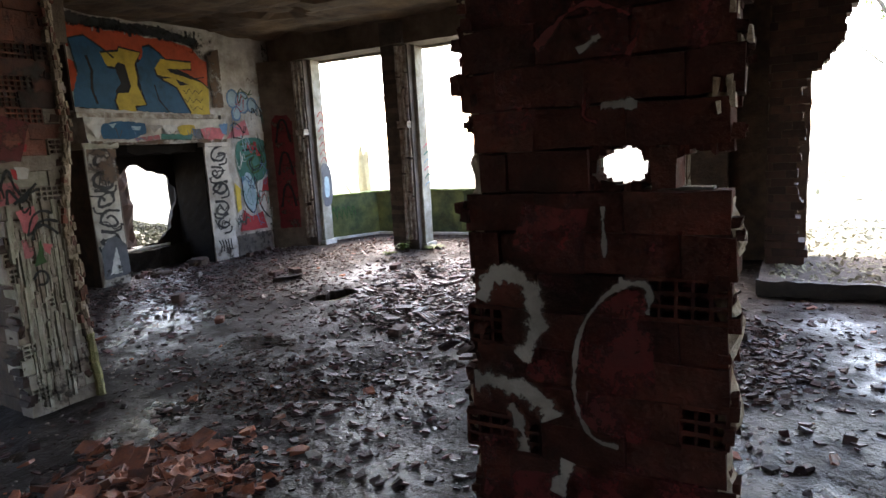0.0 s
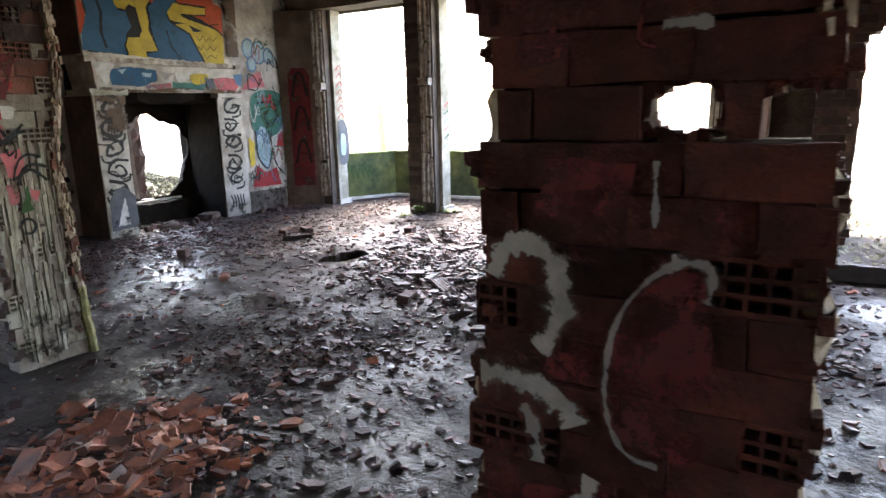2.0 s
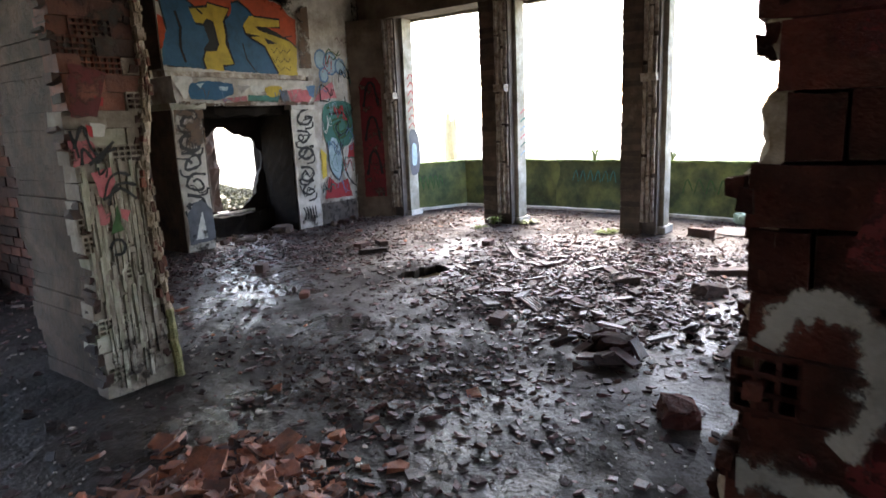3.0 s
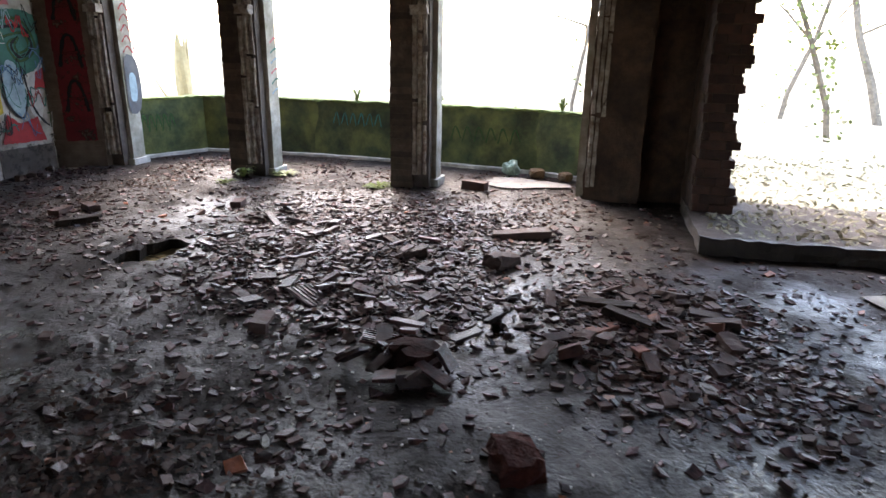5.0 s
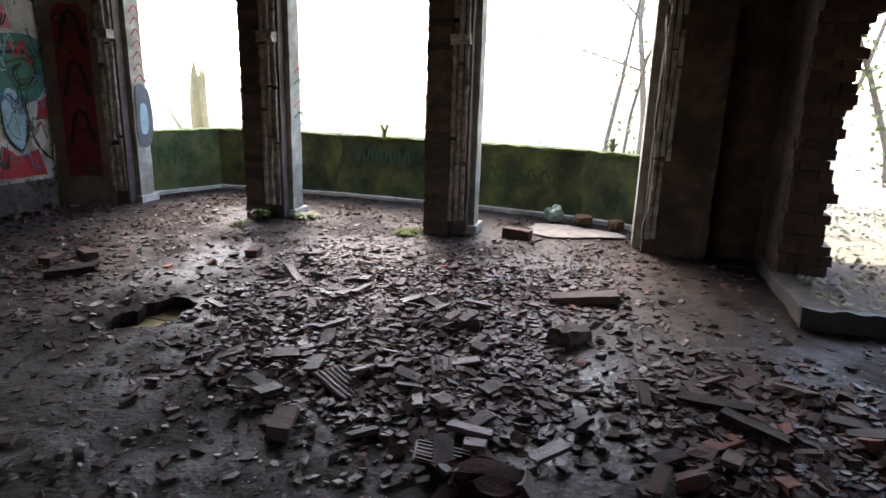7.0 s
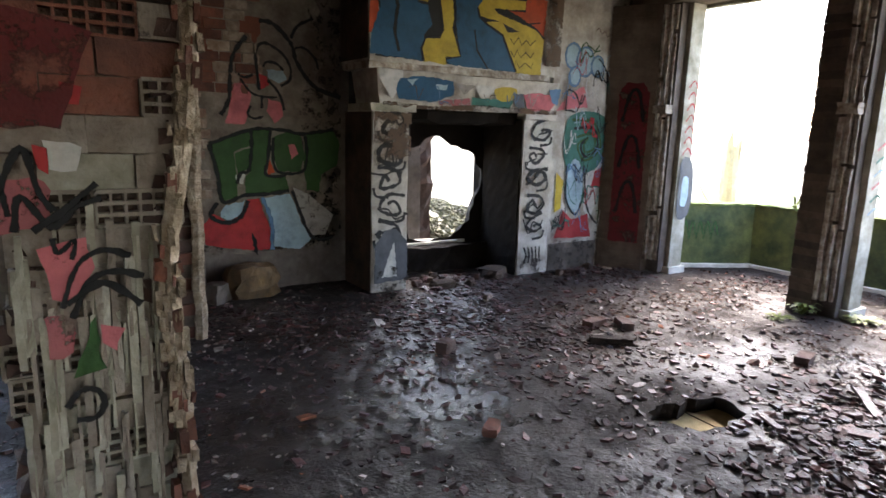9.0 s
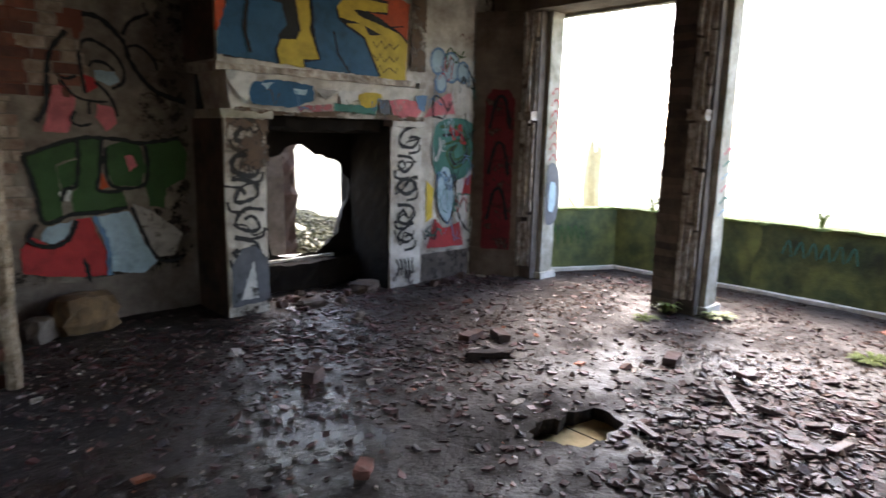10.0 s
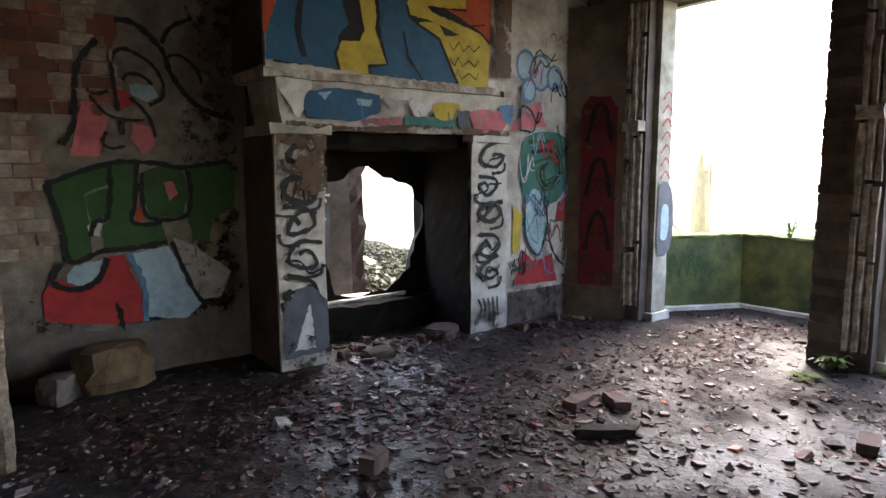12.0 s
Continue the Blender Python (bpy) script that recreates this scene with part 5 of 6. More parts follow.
gs.fill([(0.0, 0.0), (0.36, 0.0), (0.34, 0.35), (0.1, 0.5), (0.0, 0.3)], P_GRIME_SHADE)
gs.fill([(0.0, 1.95), (0.34, 1.9), (0.36, 2.6), (0.0, 2.7)], P_GRIME_SHADE)
gs.fill([(-0.02, 1.66), (0.12, 1.66), (0.2, 1.9), (0.0, 1.95)], P_DARKRED)

jamb_far = structure(empty("wall_doorway_end", "broken brick wall end beside the dark doorway", "wall"), "broken brick wall end beside the dark doorway", "wall")
courses(jamb_far, -2.08, -1.82, lambda z: (-0.62 + 0.03 * math.sin(z * 15), 0.66), 0.0, 3.56, 0.10, 0.23, lambda s, z: BRICK_DARK if math.sin(s * 31 + z * 47) > -0.2 else BRICK_RED, rnd=random.Random(81), depth_jitter=0.012)
part("mortar", box(-2.05, -1.84, -0.58, 0.655, 0, 3.56), MORTAR, jamb_far)
part("stripped_edge", torn_strip(lambda z: -1.795 + 0.012 * max(z - 1.0, 0) + 0.006 * math.sin(z * 9), 0.09, -0.67, -0.60, 0.0, 3.5, 7), TIMBER_PALE, jamb_far, "pale splintered edge")
structure(finish("doorway_head", box(-2.3, -1.75, -2.78, -0.62, 2.6, 3.57, 0.01, (1, 6, 3)), CONCRETE), "rough concrete over the doorway", "beam")


# ---- rubble ----
def shard_mesh(name, material, seed, thick):
    rnd_ = random.Random(seed)
    bm_ = bmesh.new()
    n = rnd_.choice((4, 4, 4, 5, 6))
    stretch = rnd_.uniform(0.32, 0.75)
    ring = []
    for k in range(n):
        a = math.tau * (k + rnd_.uniform(-0.25, 0.25)) / n
        r = rnd_.uniform(0.75, 1.1)
        ring.append((r * math.cos(a), r * stretch * math.sin(a)))
    prism(bm_, ring, Matrix.Identity(4), thick)
    bmesh.ops.recalc_face_normals(bm_, faces=bm_.faces[:])
    for v in bm_.verts:
        v.co.z += rnd_.uniform(-0.1, 0.1) * thick
    me = bpy.data.meshes.new(name)
    bm_.to_mesh(me)
    bm_.free()
    me.materials.append(material)
    return me


SPOTS = (  # x, y, spread, share of the pieces, colours: slate, pale, terracotta, brick
    (0.3, -1.5, 0.85, 0.11, (0.62, 0.38, 0.0, 0.1)), (0.75, -4.95, 0.52, 0.20, (0.95, 0.05, 0.0, 0.10)), (1.55, -4.45, 0.48, 0.12, (0.95, 0.05, 0.0, 0.10)), (0.15, -5.55, 0.34, 0.10, (0.95, 0.05, 0.0, 0.15)),
    (0.18, -7.2, 0.32, 0.12, (0.85, 0.15, 0.0, 1.0)), (-0.35, -7.5, 0.28, 0.07, (0.8, 0.2, 0.0, 1.0)), (-3.2, -5.2, 0.25, 0.13, (0.10, 0.14, 0.76, 0.0)), (-1.7, -5.3, 0.55, 0.03, (0.7, 0.3, 0.0, 0.5)), (1.9, -5.7, 0.45, 0.05, (0.88, 0.12, 0.0, 0.3)), (-1.1, -0.5, 0.6, 0.04, (0.35, 0.65, 0.0, 0.1)), (1.1, 0.0, 0.40, 0.02, (0.7, 0.3, 0.0, 0.1)), (2.7, -0.35, 0.35, 0.01, (0.62, 0.38, 0.0, 0.2)))


def spot(rnd_):
    q = rnd_.random()
    for x, y, sp, share, cols in SPOTS:
        q -= share
        if q < 0:
            break
    return x + rnd_.gauss(0, sp), y + rnd_.gauss(0, sp), cols


def blocked(x, y, r=0.0):
    if math.hypot(x - HOLE[0], y - HOLE[1]) < hole_radius(math.atan2(y - HOLE[1], x - HOLE[0])) + 0.02 + r:
        return True
    if -3.6 < x < -3.2 and -7.95 < y < -7.15:
        return True
    if -2.95 < x < -2.3 and -3.78 < y < -2.7:
        return True
    if x > 3.3 and (y > -0.95 or -2.95 < y < -2.25 or -5.1 < y < -4.45 or y < -6.75):
        return True
    return y > -0.03 and not (-1.8 < x < -0.1 and y < 0.6) and not (0.36 < x < 1.9 and y < 0.5) or (x > 1.7 and y < -7.6) or x > 4.6


KINDS = {}
for ci, (mname, material) in enumerate((("slate", SHARD), ("plaster", SHARD_PALE), ("terracotta", TERRACOTTA))):
    KINDS[ci] = [shard_mesh(mname + "_fragment", material, 100 * ci + k, 0.30) for k in range(7)]
RUBBLE = (("slate_fragment", "wet dark slate fragment lying in the mud", "slate"), ("plaster_fragment", "pale plaster fragment on the muddy floor", "plaster"), ("terracotta_fragment", "broken red terracotta piece on the floor", "tile"))
rnd = random.Random(500)
count = 0
while count < 280:
    x, y, cols = spot(rnd)
    if blocked(x, y, 0.06) or x < -4.0:
        continue
    q = rnd.random()
    ci = 0 if q < cols[0] else 1 if q < cols[0] + cols[1] else 2
    name, label, cat = RUBBLE[ci]
    ob = new(name, KINDS[ci][rnd.randrange(7)])
    s = rnd.uniform(0.03, 0.080)
    ob.matrix_basis = pose(x, y, floor_height(x, y) + 0.004, rnd.gauss(0, 9), rnd.gauss(0, 9), rnd.uniform(0, 360)) @ Matrix.Diagonal((s, s, s * rnd.uniform(0.5, 1.0), 1))
    tagged(ob, label, cat, "rubble on the floor")
    count += 1


def crumbs(name, material, colour, number, seed, small, large, label, everywhere):
    """Uncountable small pieces joined into one mesh."""
    rnd_ = random.Random(seed)
    vs, fs = [], []
    made = 0
    while made < number:
        if rnd_.random() < everywhere:
            x, y, cols = rnd_.uniform(-4.2, 4.6), rnd_.uniform(-9.5, -0.05), None
        else:
            x, y, cols = spot(rnd_)
            if rnd_.random() > cols[colour] + (0.0 if colour > 1 else 0.08):
                continue
        if blocked(x, y) or (math.hypot((x + 0.7) / 0.75, (y + 2.4) / 0.95) < 1 and rnd_.random() < 0.5):
            continue
        dens = 0.5 + 0.5 * noise.noise((x * 0.8, y * 0.8, 20 + colour))
        if cols is None and rnd_.random() > dens * 1.3:
            continue
        s = small + (large - small) * rnd_.random() ** (2.4 if cols else 6.5)
        lift = rnd_.random() * 0.06 * math.exp(-((x - 0.7) ** 2 + (y + 5.0) ** 2) / 0.9) + rnd_.random() * 0.05 * math.exp(-((x + 3.2) ** 2 + (y + 5.2) ** 2) / 0.2) + rnd_.random() * 0.06 * math.exp(-((x - 0.15) ** 2 + (y + 7.15) ** 2) / 0.3)
        t = s * rnd_.uniform(0.18, 0.5)
        n = rnd_.choice((4, 4, 5))
        m_ = pose(x, y, floor_height(x, y) + t * 0.25 + lift, rnd_.gauss(0, 14), rnd_.gauss(0, 14), rnd_.uniform(0, 360))
        st = rnd_.uniform(0.4, 1.0)
        base = len(vs)
        ring = [(s * rnd_.uniform(0.7, 1.1) * math.cos(math.tau * k / n), s * st * rnd_.uniform(0.7, 1.1) * math.sin(math.tau * k / n)) for k in range(n)]
        for dz in (-t / 2, t / 2):
            for u, v in ring:
                vs.append(m_ @ Vector((u, v, dz + rnd_.uniform(-0.1, 0.1) * t)))
        fs.append(tuple(base + n + k for k in range(n)))
        for k in range(n):
            fs.append((base + k, base + (k + 1) % n, base + n + (k + 1) % n, base + n + k))
        made += 1
    me = bpy.data.meshes.new(name)
    me.from_pydata(vs, [], fs)
    me.materials.append(material)
    return tagged(new(name, me), label, "rubble", kind="stuff")


crumbs("slate_rubble", SHARD, 0, 46000, 1, 0.003, 0.050, "wet dark slate and tile chips over the floor", 0.48)
crumbs("plaster_rubble", SHARD_PALE, 1, 12500, 2, 0.003, 0.026, "pale plaster crumbs over the floor", 0.75)
crumbs("terracotta_rubble", TERRACOTTA, 2, 2200, 3, 0.010, 0.075, "broken terracotta chips on the floor", 0.04)


crumbs("brick_rubble", BRICK_DARK, 3, 5000, 4, 0.006, 0.060, "dark red brick rubble on the floor", 0.10)


def lump(name, material, at, size, rz, label, category, seed, tilt=(0, 0), cuts=(4, 4, 3), jit=0.08, group="", round_off=0.0):
    bm_ = bmesh.new()
    hull_box(bm_, -0.5, 0.5, -0.5, 0.5, 0, 1, jit, random.Random(seed), cuts)
    for v in bm_.verts:
        c = v.co - Vector((0, 0, 0.5))
        v.co = v.co.lerp(c.normalized() * 0.52 + Vector((0, 0, 0.5)), round_off)
    bm_.transform(Matrix.Diagonal((*size, 1)))
    ob = finish(name, bm_, material)
    ob.matrix_basis = pose(*at, tilt[0], tilt[1], rz)
    return tagged(ob, label, category, group)


def floor_brick(at, rz, material, label, seed, tilt=(0, 0), size=(0.22, 0.105, 0.06)):
    """A loose brick with worn corners and a broken end."""
    rnd_ = random.Random(seed)
    bm_ = bmesh.new()
    hull_box(bm_, -size[0] / 2, size[0] / 2, -size[1] / 2, size[1] / 2, 0, size[2], 0.005, rnd_, (4, 2, 2))
    ob = finish("loose_brick", bm_, material)
    ob.matrix_basis = pose(*at, tilt[0], tilt[1], rz)
    return tagged(ob, label, "brick", "loose bricks")


floor_brick((-0.30, -1.80, 0.0), 25, BRICK_DARK, "red half brick standing in the wet patch", 1, (0, 0), (0.14, 0.10, 0.10))
floor_brick((3.58, -5.42, 0.0), 74, BRICK_DARK, "dark brick lying beside the pale puddle", 2, size=(0.30, 0.12, 0.10))
floor_brick((1.24, -1.84, 0.0), 10, BRICK_DARK, "dark wet brick on the muddy floor", 3)
floor_brick((1.46, -1.98, 0.0), 60, BRICK_DARK, "dark wet brick on the muddy floor", 4)
floor_brick((-0.75, -3.0, 0.0), 40, BRICK_RED, "small red brick piece in the mud", 5, size=(0.13, 0.08, 0.05))
floor_brick((0.88, -5.48, 0.02), 110, BRICK_DARK, "tilted broken brick among slate pieces", 6, (20, 10))
floor_brick((0.55, -7.35, 0.02), 30, BRICK_DARK, "broken red brick on the rubble heap", 7, (10, 15))
floor_brick((0.2, -7.6, 0.01), 80, BRICK_DARK, "broken red brick on the rubble heap", 8, (5, 8))
floor_brick((-0.5, -4.95, 0.0), 15, BRICK_DARK, "dark brick half sunk in mud", 9, (6, 3))
floor_brick((2.05, -3.25, 0.0), 15, BRICK_DARK, "dark brick lying near the pier", 10)
lump("broken_block", BRICK_DARK, (0.97, -6.15, -0.02), (0.30, 0.17, 0.12), -30, "dark broken masonry block on the floor", "block", 11, (0, 10), (5, 4, 3), 0.09, round_off=0.35)
lump("masonry_lump", NEAR_BRICK, (-0.72, -5.95, -0.02), (0.34, 0.24, 0.15), 60, "dark lump of fallen masonry in the mud", "block", 12, (0, 6), (5, 3, 2), 0.14, round_off=0.55)
lump("masonry_lump", NEAR_BRICK, (-1.42, -6.58, -0.02), (0.25, 0.20, 0.13), 25, "dark red lump of fallen masonry on wet mud", "block", 61, (8, 0), (5, 4, 3), 0.10, round_off=0.45)
lump("rotten_plank", DARK_WOOD, (0.28, -6.92, 0.03), (0.36, 0.09, 0.05), 74, "black rotten plank lying on brick rubble", "board", 62, (0, 5), (6, 2, 1), 0.05)
lump("rotten_plank", DARK_WOOD, (0.06, -7.05, 0.05), (0.30, 0.08, 0.05), 62, "black rotten plank lying on brick rubble", "board", 63, (4, -6), (6, 2, 1), 0.05)
lump("paper_sheet", KERB, (0.93, -8.78, 0.006), (0.30, 0.20, 0.006), 20, "dirty white sheet lying on the floor", "sheet", 64, (0, 0), (4, 3, 1), 0.03)
for k in range(14):
    rr = random.Random(640 + k)
    x, y = -0.72 + rr.gauss(0, 0.20), -5.92 + rr.gauss(0, 0.18)
    lump("tile_slab", SHARD if k % 3 else BRICK_DARK, (x, y, 0.03 + rr.random() * 0.05), (rr.uniform(0.12, 0.22), rr.uniform(0.06, 0.10), 0.022), rr.uniform(0, 180), "dark broken tile propped on the masonry lump", "tile", 660 + k, (rr.gauss(0, 22), rr.gauss(0, 22)), (4, 2, 1), 0.05, "tiles on the lump")
for k in range(18):
    rr = random.Random(690 + k)
    x, y = 0.1 + rr.gauss(0, 0.34), -7.25 + rr.gauss(0, 0.24) + 0.1
    floor_brick((x, y, rr.uniform(0.0, 0.03)), rr.uniform(0, 180), BRICK_DARK if k % 3 else BRICK_RED, "broken red brick piece on the rubble heap", 700 + k, (rr.gauss(0, 12), rr.gauss(0, 12)), (rr.uniform(0.08, 0.19), rr.uniform(0.06, 0.1), rr.uniform(0.035, 0.06)))
lump("rotten_board", WOOD, (1.76, -6.21, 0.01), (0.50, 0.14, 0.06), 104, "rotten reddish board lying on the floor", "board", 13, (0, 4), (6, 2, 1), 0.05)
lump("timber_piece", DARK_WOOD, (1.02, -2.26, 0.0), (0.36, 0.09, 0.06), -36, "dark rotten timber piece on the mud", "board", 14, (0, 0), (6, 3, 2), 0.10)
lump("pale_chip", SHARD_PALE, (-0.96, -4.26, 0.01), (0.07, 0.05, 0.05), 30, "pale plaster chip lying on dark mud", "stone", 15, (15, 20), (2, 2, 2), 0.14, round_off=0.55)
lump("pale_stone", SHARD_PALE, (0.9, -0.7, 0.0), (0.09, 0.07, 0.06), 10, "pale stone near the hearth", "stone", 16, round_off=0.55)
for k in range(26):
    rr = random.Random(1500 + k)
    x = rr.uniform(0.45, 1.75) if k < 14 else rr.uniform(2.3, 3.0)
    y = rr.uniform(-0.25, 0.45) if k < 14 else rr.uniform(-0.28, -0.06)
    lump("rubble_stone", (DARK_MASONRY, BRICK_DARK, SHARD)[k % 3], (x, y, -0.01), (rr.uniform(0.06, 0.16), rr.uniform(0.05, 0.12), rr.uniform(0.03, 0.09)), rr.uniform(0, 180), "small dark rubble stone at the hearth", "stone", 1540 + k, (rr.gauss(0, 10), rr.gauss(0, 10)), (3, 3, 2), 0.12, "hearth rubble", 0.4)
lump("ochre_boulder", OCHRE, (-1.15, 0.42, -0.02), (0.52, 0.34, 0.36), 15, "ochre boulder against the graffitied wall", "stone", 17, (0, 0), (4, 3, 3), 0.10, round_off=0.55)
lump("rubble_stone", PLASTER_DARK, (-1.5, 0.35, -0.02), (0.25, 0.22, 0.22), 40, "grey rubble stone below the graffiti", "stone", 18, round_off=0.55)
lump("rubble_stone", DARK_MASONRY, (0.75, -0.1, -0.02), (0.3, 0.2, 0.10), 0, "soot-dark rubble stone before the hearth", "stone", 19, round_off=0.55)
lump("rubble_stone", DARK_MASONRY, (1.55, 0.1, -0.02), (0.34, 0.3, 0.13), 30, "soot-dark rubble stone inside the hearth", "stone", 20, round_off=0.55)
lump("long_slate", SHARD, (1.55, -3.92, 0.03), (0.34, 0.06, 0.02), 48, "long curved slate glinting on the wet floor", "slate", 22, (0, -12), (5, 1, 1), 0.06)
lump("tilted_tile", TERRACOTTA, (-2.84, -4.98, 0.02), (0.16, 0.11, 0.016), 70, "upright terracotta tile fragment in the heap", "tile", 23, (55, 20), (2, 2, 1), 0.10)
for k in range(16):
    rr = random.Random(300 + k)
    lump("tile_slab", TERRACOTTA, (-3.2 + rr.gauss(0, 0.18), -5.2 + rr.gauss(0, 0.25), 0.03), (rr.uniform(0.16, 0.3), rr.uniform(0.08, 0.12), 0.018), rr.uniform(0, 180), "bright broken roof tile on the terracotta heap", "tile", 40 + k, (rr.gauss(0, 18), rr.gauss(0, 18)), (4, 2, 1), 0.05, "broken roof tiles")


for k in range(92):
    rr = random.Random(800 + k)
    if k < 64:
        x, y = 0.75 + rr.gauss(0, 0.62), -4.95 + rr.gauss(0, 0.50)
        y -= 0.35 * (0.75 - x)
    else:
        x, y = 0.15 + rr.gauss(0, 0.36), -7.15 + rr.gauss(0, 0.30)
    if blocked(x, y, 0.1):
        continue
    lump("slate_slab", SHARD if k < 64 else BRICK_DARK, (x, y, 0.015 + rr.random() * 0.035), (rr.uniform(0.11, 0.21), rr.uniform(0.045, 0.085), rr.uniform(0.012, 0.028)), rr.gauss(-30, 50), "long wet slate slab lying in the rubble", "slate", 820 + k, (rr.gauss(0, 10), rr.gauss(0, 10)), (4, 2, 1), 0.05, "slate slabs")


def ribbed_tile(at, rz, seed):
    bm_ = bmesh.new()
    hull_box(bm_, -0.14, 0.14, -0.10, 0.10, 0, 0.016, 0.004, random.Random(seed), (4, 4, 1))
    ob = finish("ribbed_tile", bm_, SHARD)
    ob.matrix_basis = pose(*at, 8, -10, rz)
    tagged(ob, "ribbed grey tile fragment leaning on rubble", "tile", "ribbed tiles")
    for k in range(6):
        part("rib", box(-0.13, 0.13, -0.09 + 0.034 * k, -0.075 + 0.034 * k, 0.014, 0.024, 0.002, (4, 1, 1)), SHARD, ob)
    return ob


ribbed_tile((-0.55, -5.75, 0.03), 100, 1)
ribbed_tile((-0.05, -5.05, 0.02), 60, 2)
ribbed_tile((0.25, -5.55, 0.02), 20, 3)

# pale slab seen inside the hole; its bright yellow stands in for daylight below
slab = lump("stone_slab", STONE_YELLOW, (0.56, -3.50, -0.175), (0.74, 0.52, 0.05), 4, "pale yellow slab standing in for light below the hole", "stone", 51, (3, -2), (5, 3, 1), 0.02)
part("joint", box(0.12, 0.13, -0.26, 0.26, 0.045, 0.0515), SOOT, slab)


# Puddle whose pale base colour carries the brightness of the reflected sky.
def puddle():
    bm_ = bmesh.new()
    rnd_ = random.Random(9)
    pts = []
    for k in range(26):
        a = math.tau * k / 26
        r = 1 + 0.16 * math.sin(3 * a) + rnd_.uniform(-0.10, 0.10)
        pts.append((4.02 + 0.30 * r * math.cos(a), -5.92 + 0.50 * r * math.sin(a)))
    c = bm_.verts.new((4.0, -5.92, 0.036))
    ring = [bm_.verts.new((x, y, 0.022)) for x, y in pts]
    for k in range(26):
        bm_.faces.new((c, ring[k], ring[(k + 1) % 26]))
    return structure(finish("water_puddle", bm_, PUDDLE), "pale puddle coloured with sky brightness on the bay floor", "puddle")


puddle()


def plastic_bag(at):
    m_ = bpy.data.materials.new("milky_green_plastic")
    m_.use_nodes = True
    b = m_.node_tree.nodes["Principled BSDF"]
    b.inputs["Base Color"].default_value = (0.30, 0.42, 0.33, 1)
    b.inputs["Roughness"].default_value = 0.35
    b.inputs["Transmission Weight"].default_value = 0.35
    bm_ = bmesh.new()
    bmesh.ops.create_icosphere(bm_, subdivisions=3, radius=0.10)
    for v in bm_.verts:
        d = noise.noise(v.co * 13) * 0.06 + noise.noise(v.co * 30) * 0.03
        v.co += v.co.normalized() * d
        v.co.z = max(v.co.z * 1.1 + 0.08, 0.0)
    ob = finish("plastic_bag", bm_, m_)
    ob.location = at
    return tagged(ob, "crumpled translucent green plastic bag by the kerb", "bag")


plastic_bag((4.52, -5.72, 0.02))
lump("rubble_stone", OCHRE, (4.50, -6.05, 0.0), (0.26, 0.2, 0.12), 10, "brown rubble heap beside the plastic bag", "stone", 55, round_off=0.55)
lump("rubble_stone", OCHRE, (4.38, -6.42, 0.0), (0.16, 0.14, 0.12), 50, "brown stone at the foot of the kerb", "stone", 56, round_off=0.55)


# ---- plants ----
def leaf_tuft(name, at, number, reach, height, material, label, seed, leaf=0.05):
    rnd_ = random.Random(seed)
    bm_ = bmesh.new()
    for _ in range(number):
        a, up = rnd_.uniform(0, math.tau), rnd_.uniform(0.3, 1.0)
        prev = None
        w0 = leaf * rnd_.uniform(0.25, 0.5)
        for k in range(4):
            t = k / 3
            r = reach * t * rnd_.uniform(0.7, 1.0)
            c = Vector((r * math.cos(a), r * math.sin(a), height * up * math.sin(t * 2.2)))
            w = w0 * math.sin(0.25 + t * 2.6)
            s = Vector((-math.sin(a), math.cos(a), 0)) * w
            cur = [bm_.verts.new(c + s), bm_.verts.new(c - s)]
            if prev:
                bm_.faces.new((prev[0], prev[1], cur[1], cur[0]))
            prev = cur
    ob = finish(name, bm_, material)
    ob.location = at
    return tagged(ob, label, "plant")


leaf_tuft("fern_tuft", (3.36, -2.52, 0.0), 40, 0.18, 0.14, LEAF, "small green fern growing at the pier foot", 1)
leaf_tuft("fern_tuft", (3.62, -2.95, 0.0), 40, 0.20, 0.06, LEAF, "small green fern growing at the pier foot", 2)
leaf_tuft("moss_tuft", (3.34, -4.30, 0.0), 60, 0.20, 0.05, MOSS_TOP, "yellow-green moss clump at the pier foot", 3, 0.03)
leaf_tuft("moss_tuft", (3.0, -2.5, 0.0), 30, 0.16, 0.04, MOSS_TOP, "yellow-green moss clump on the floor", 4, 0.03)


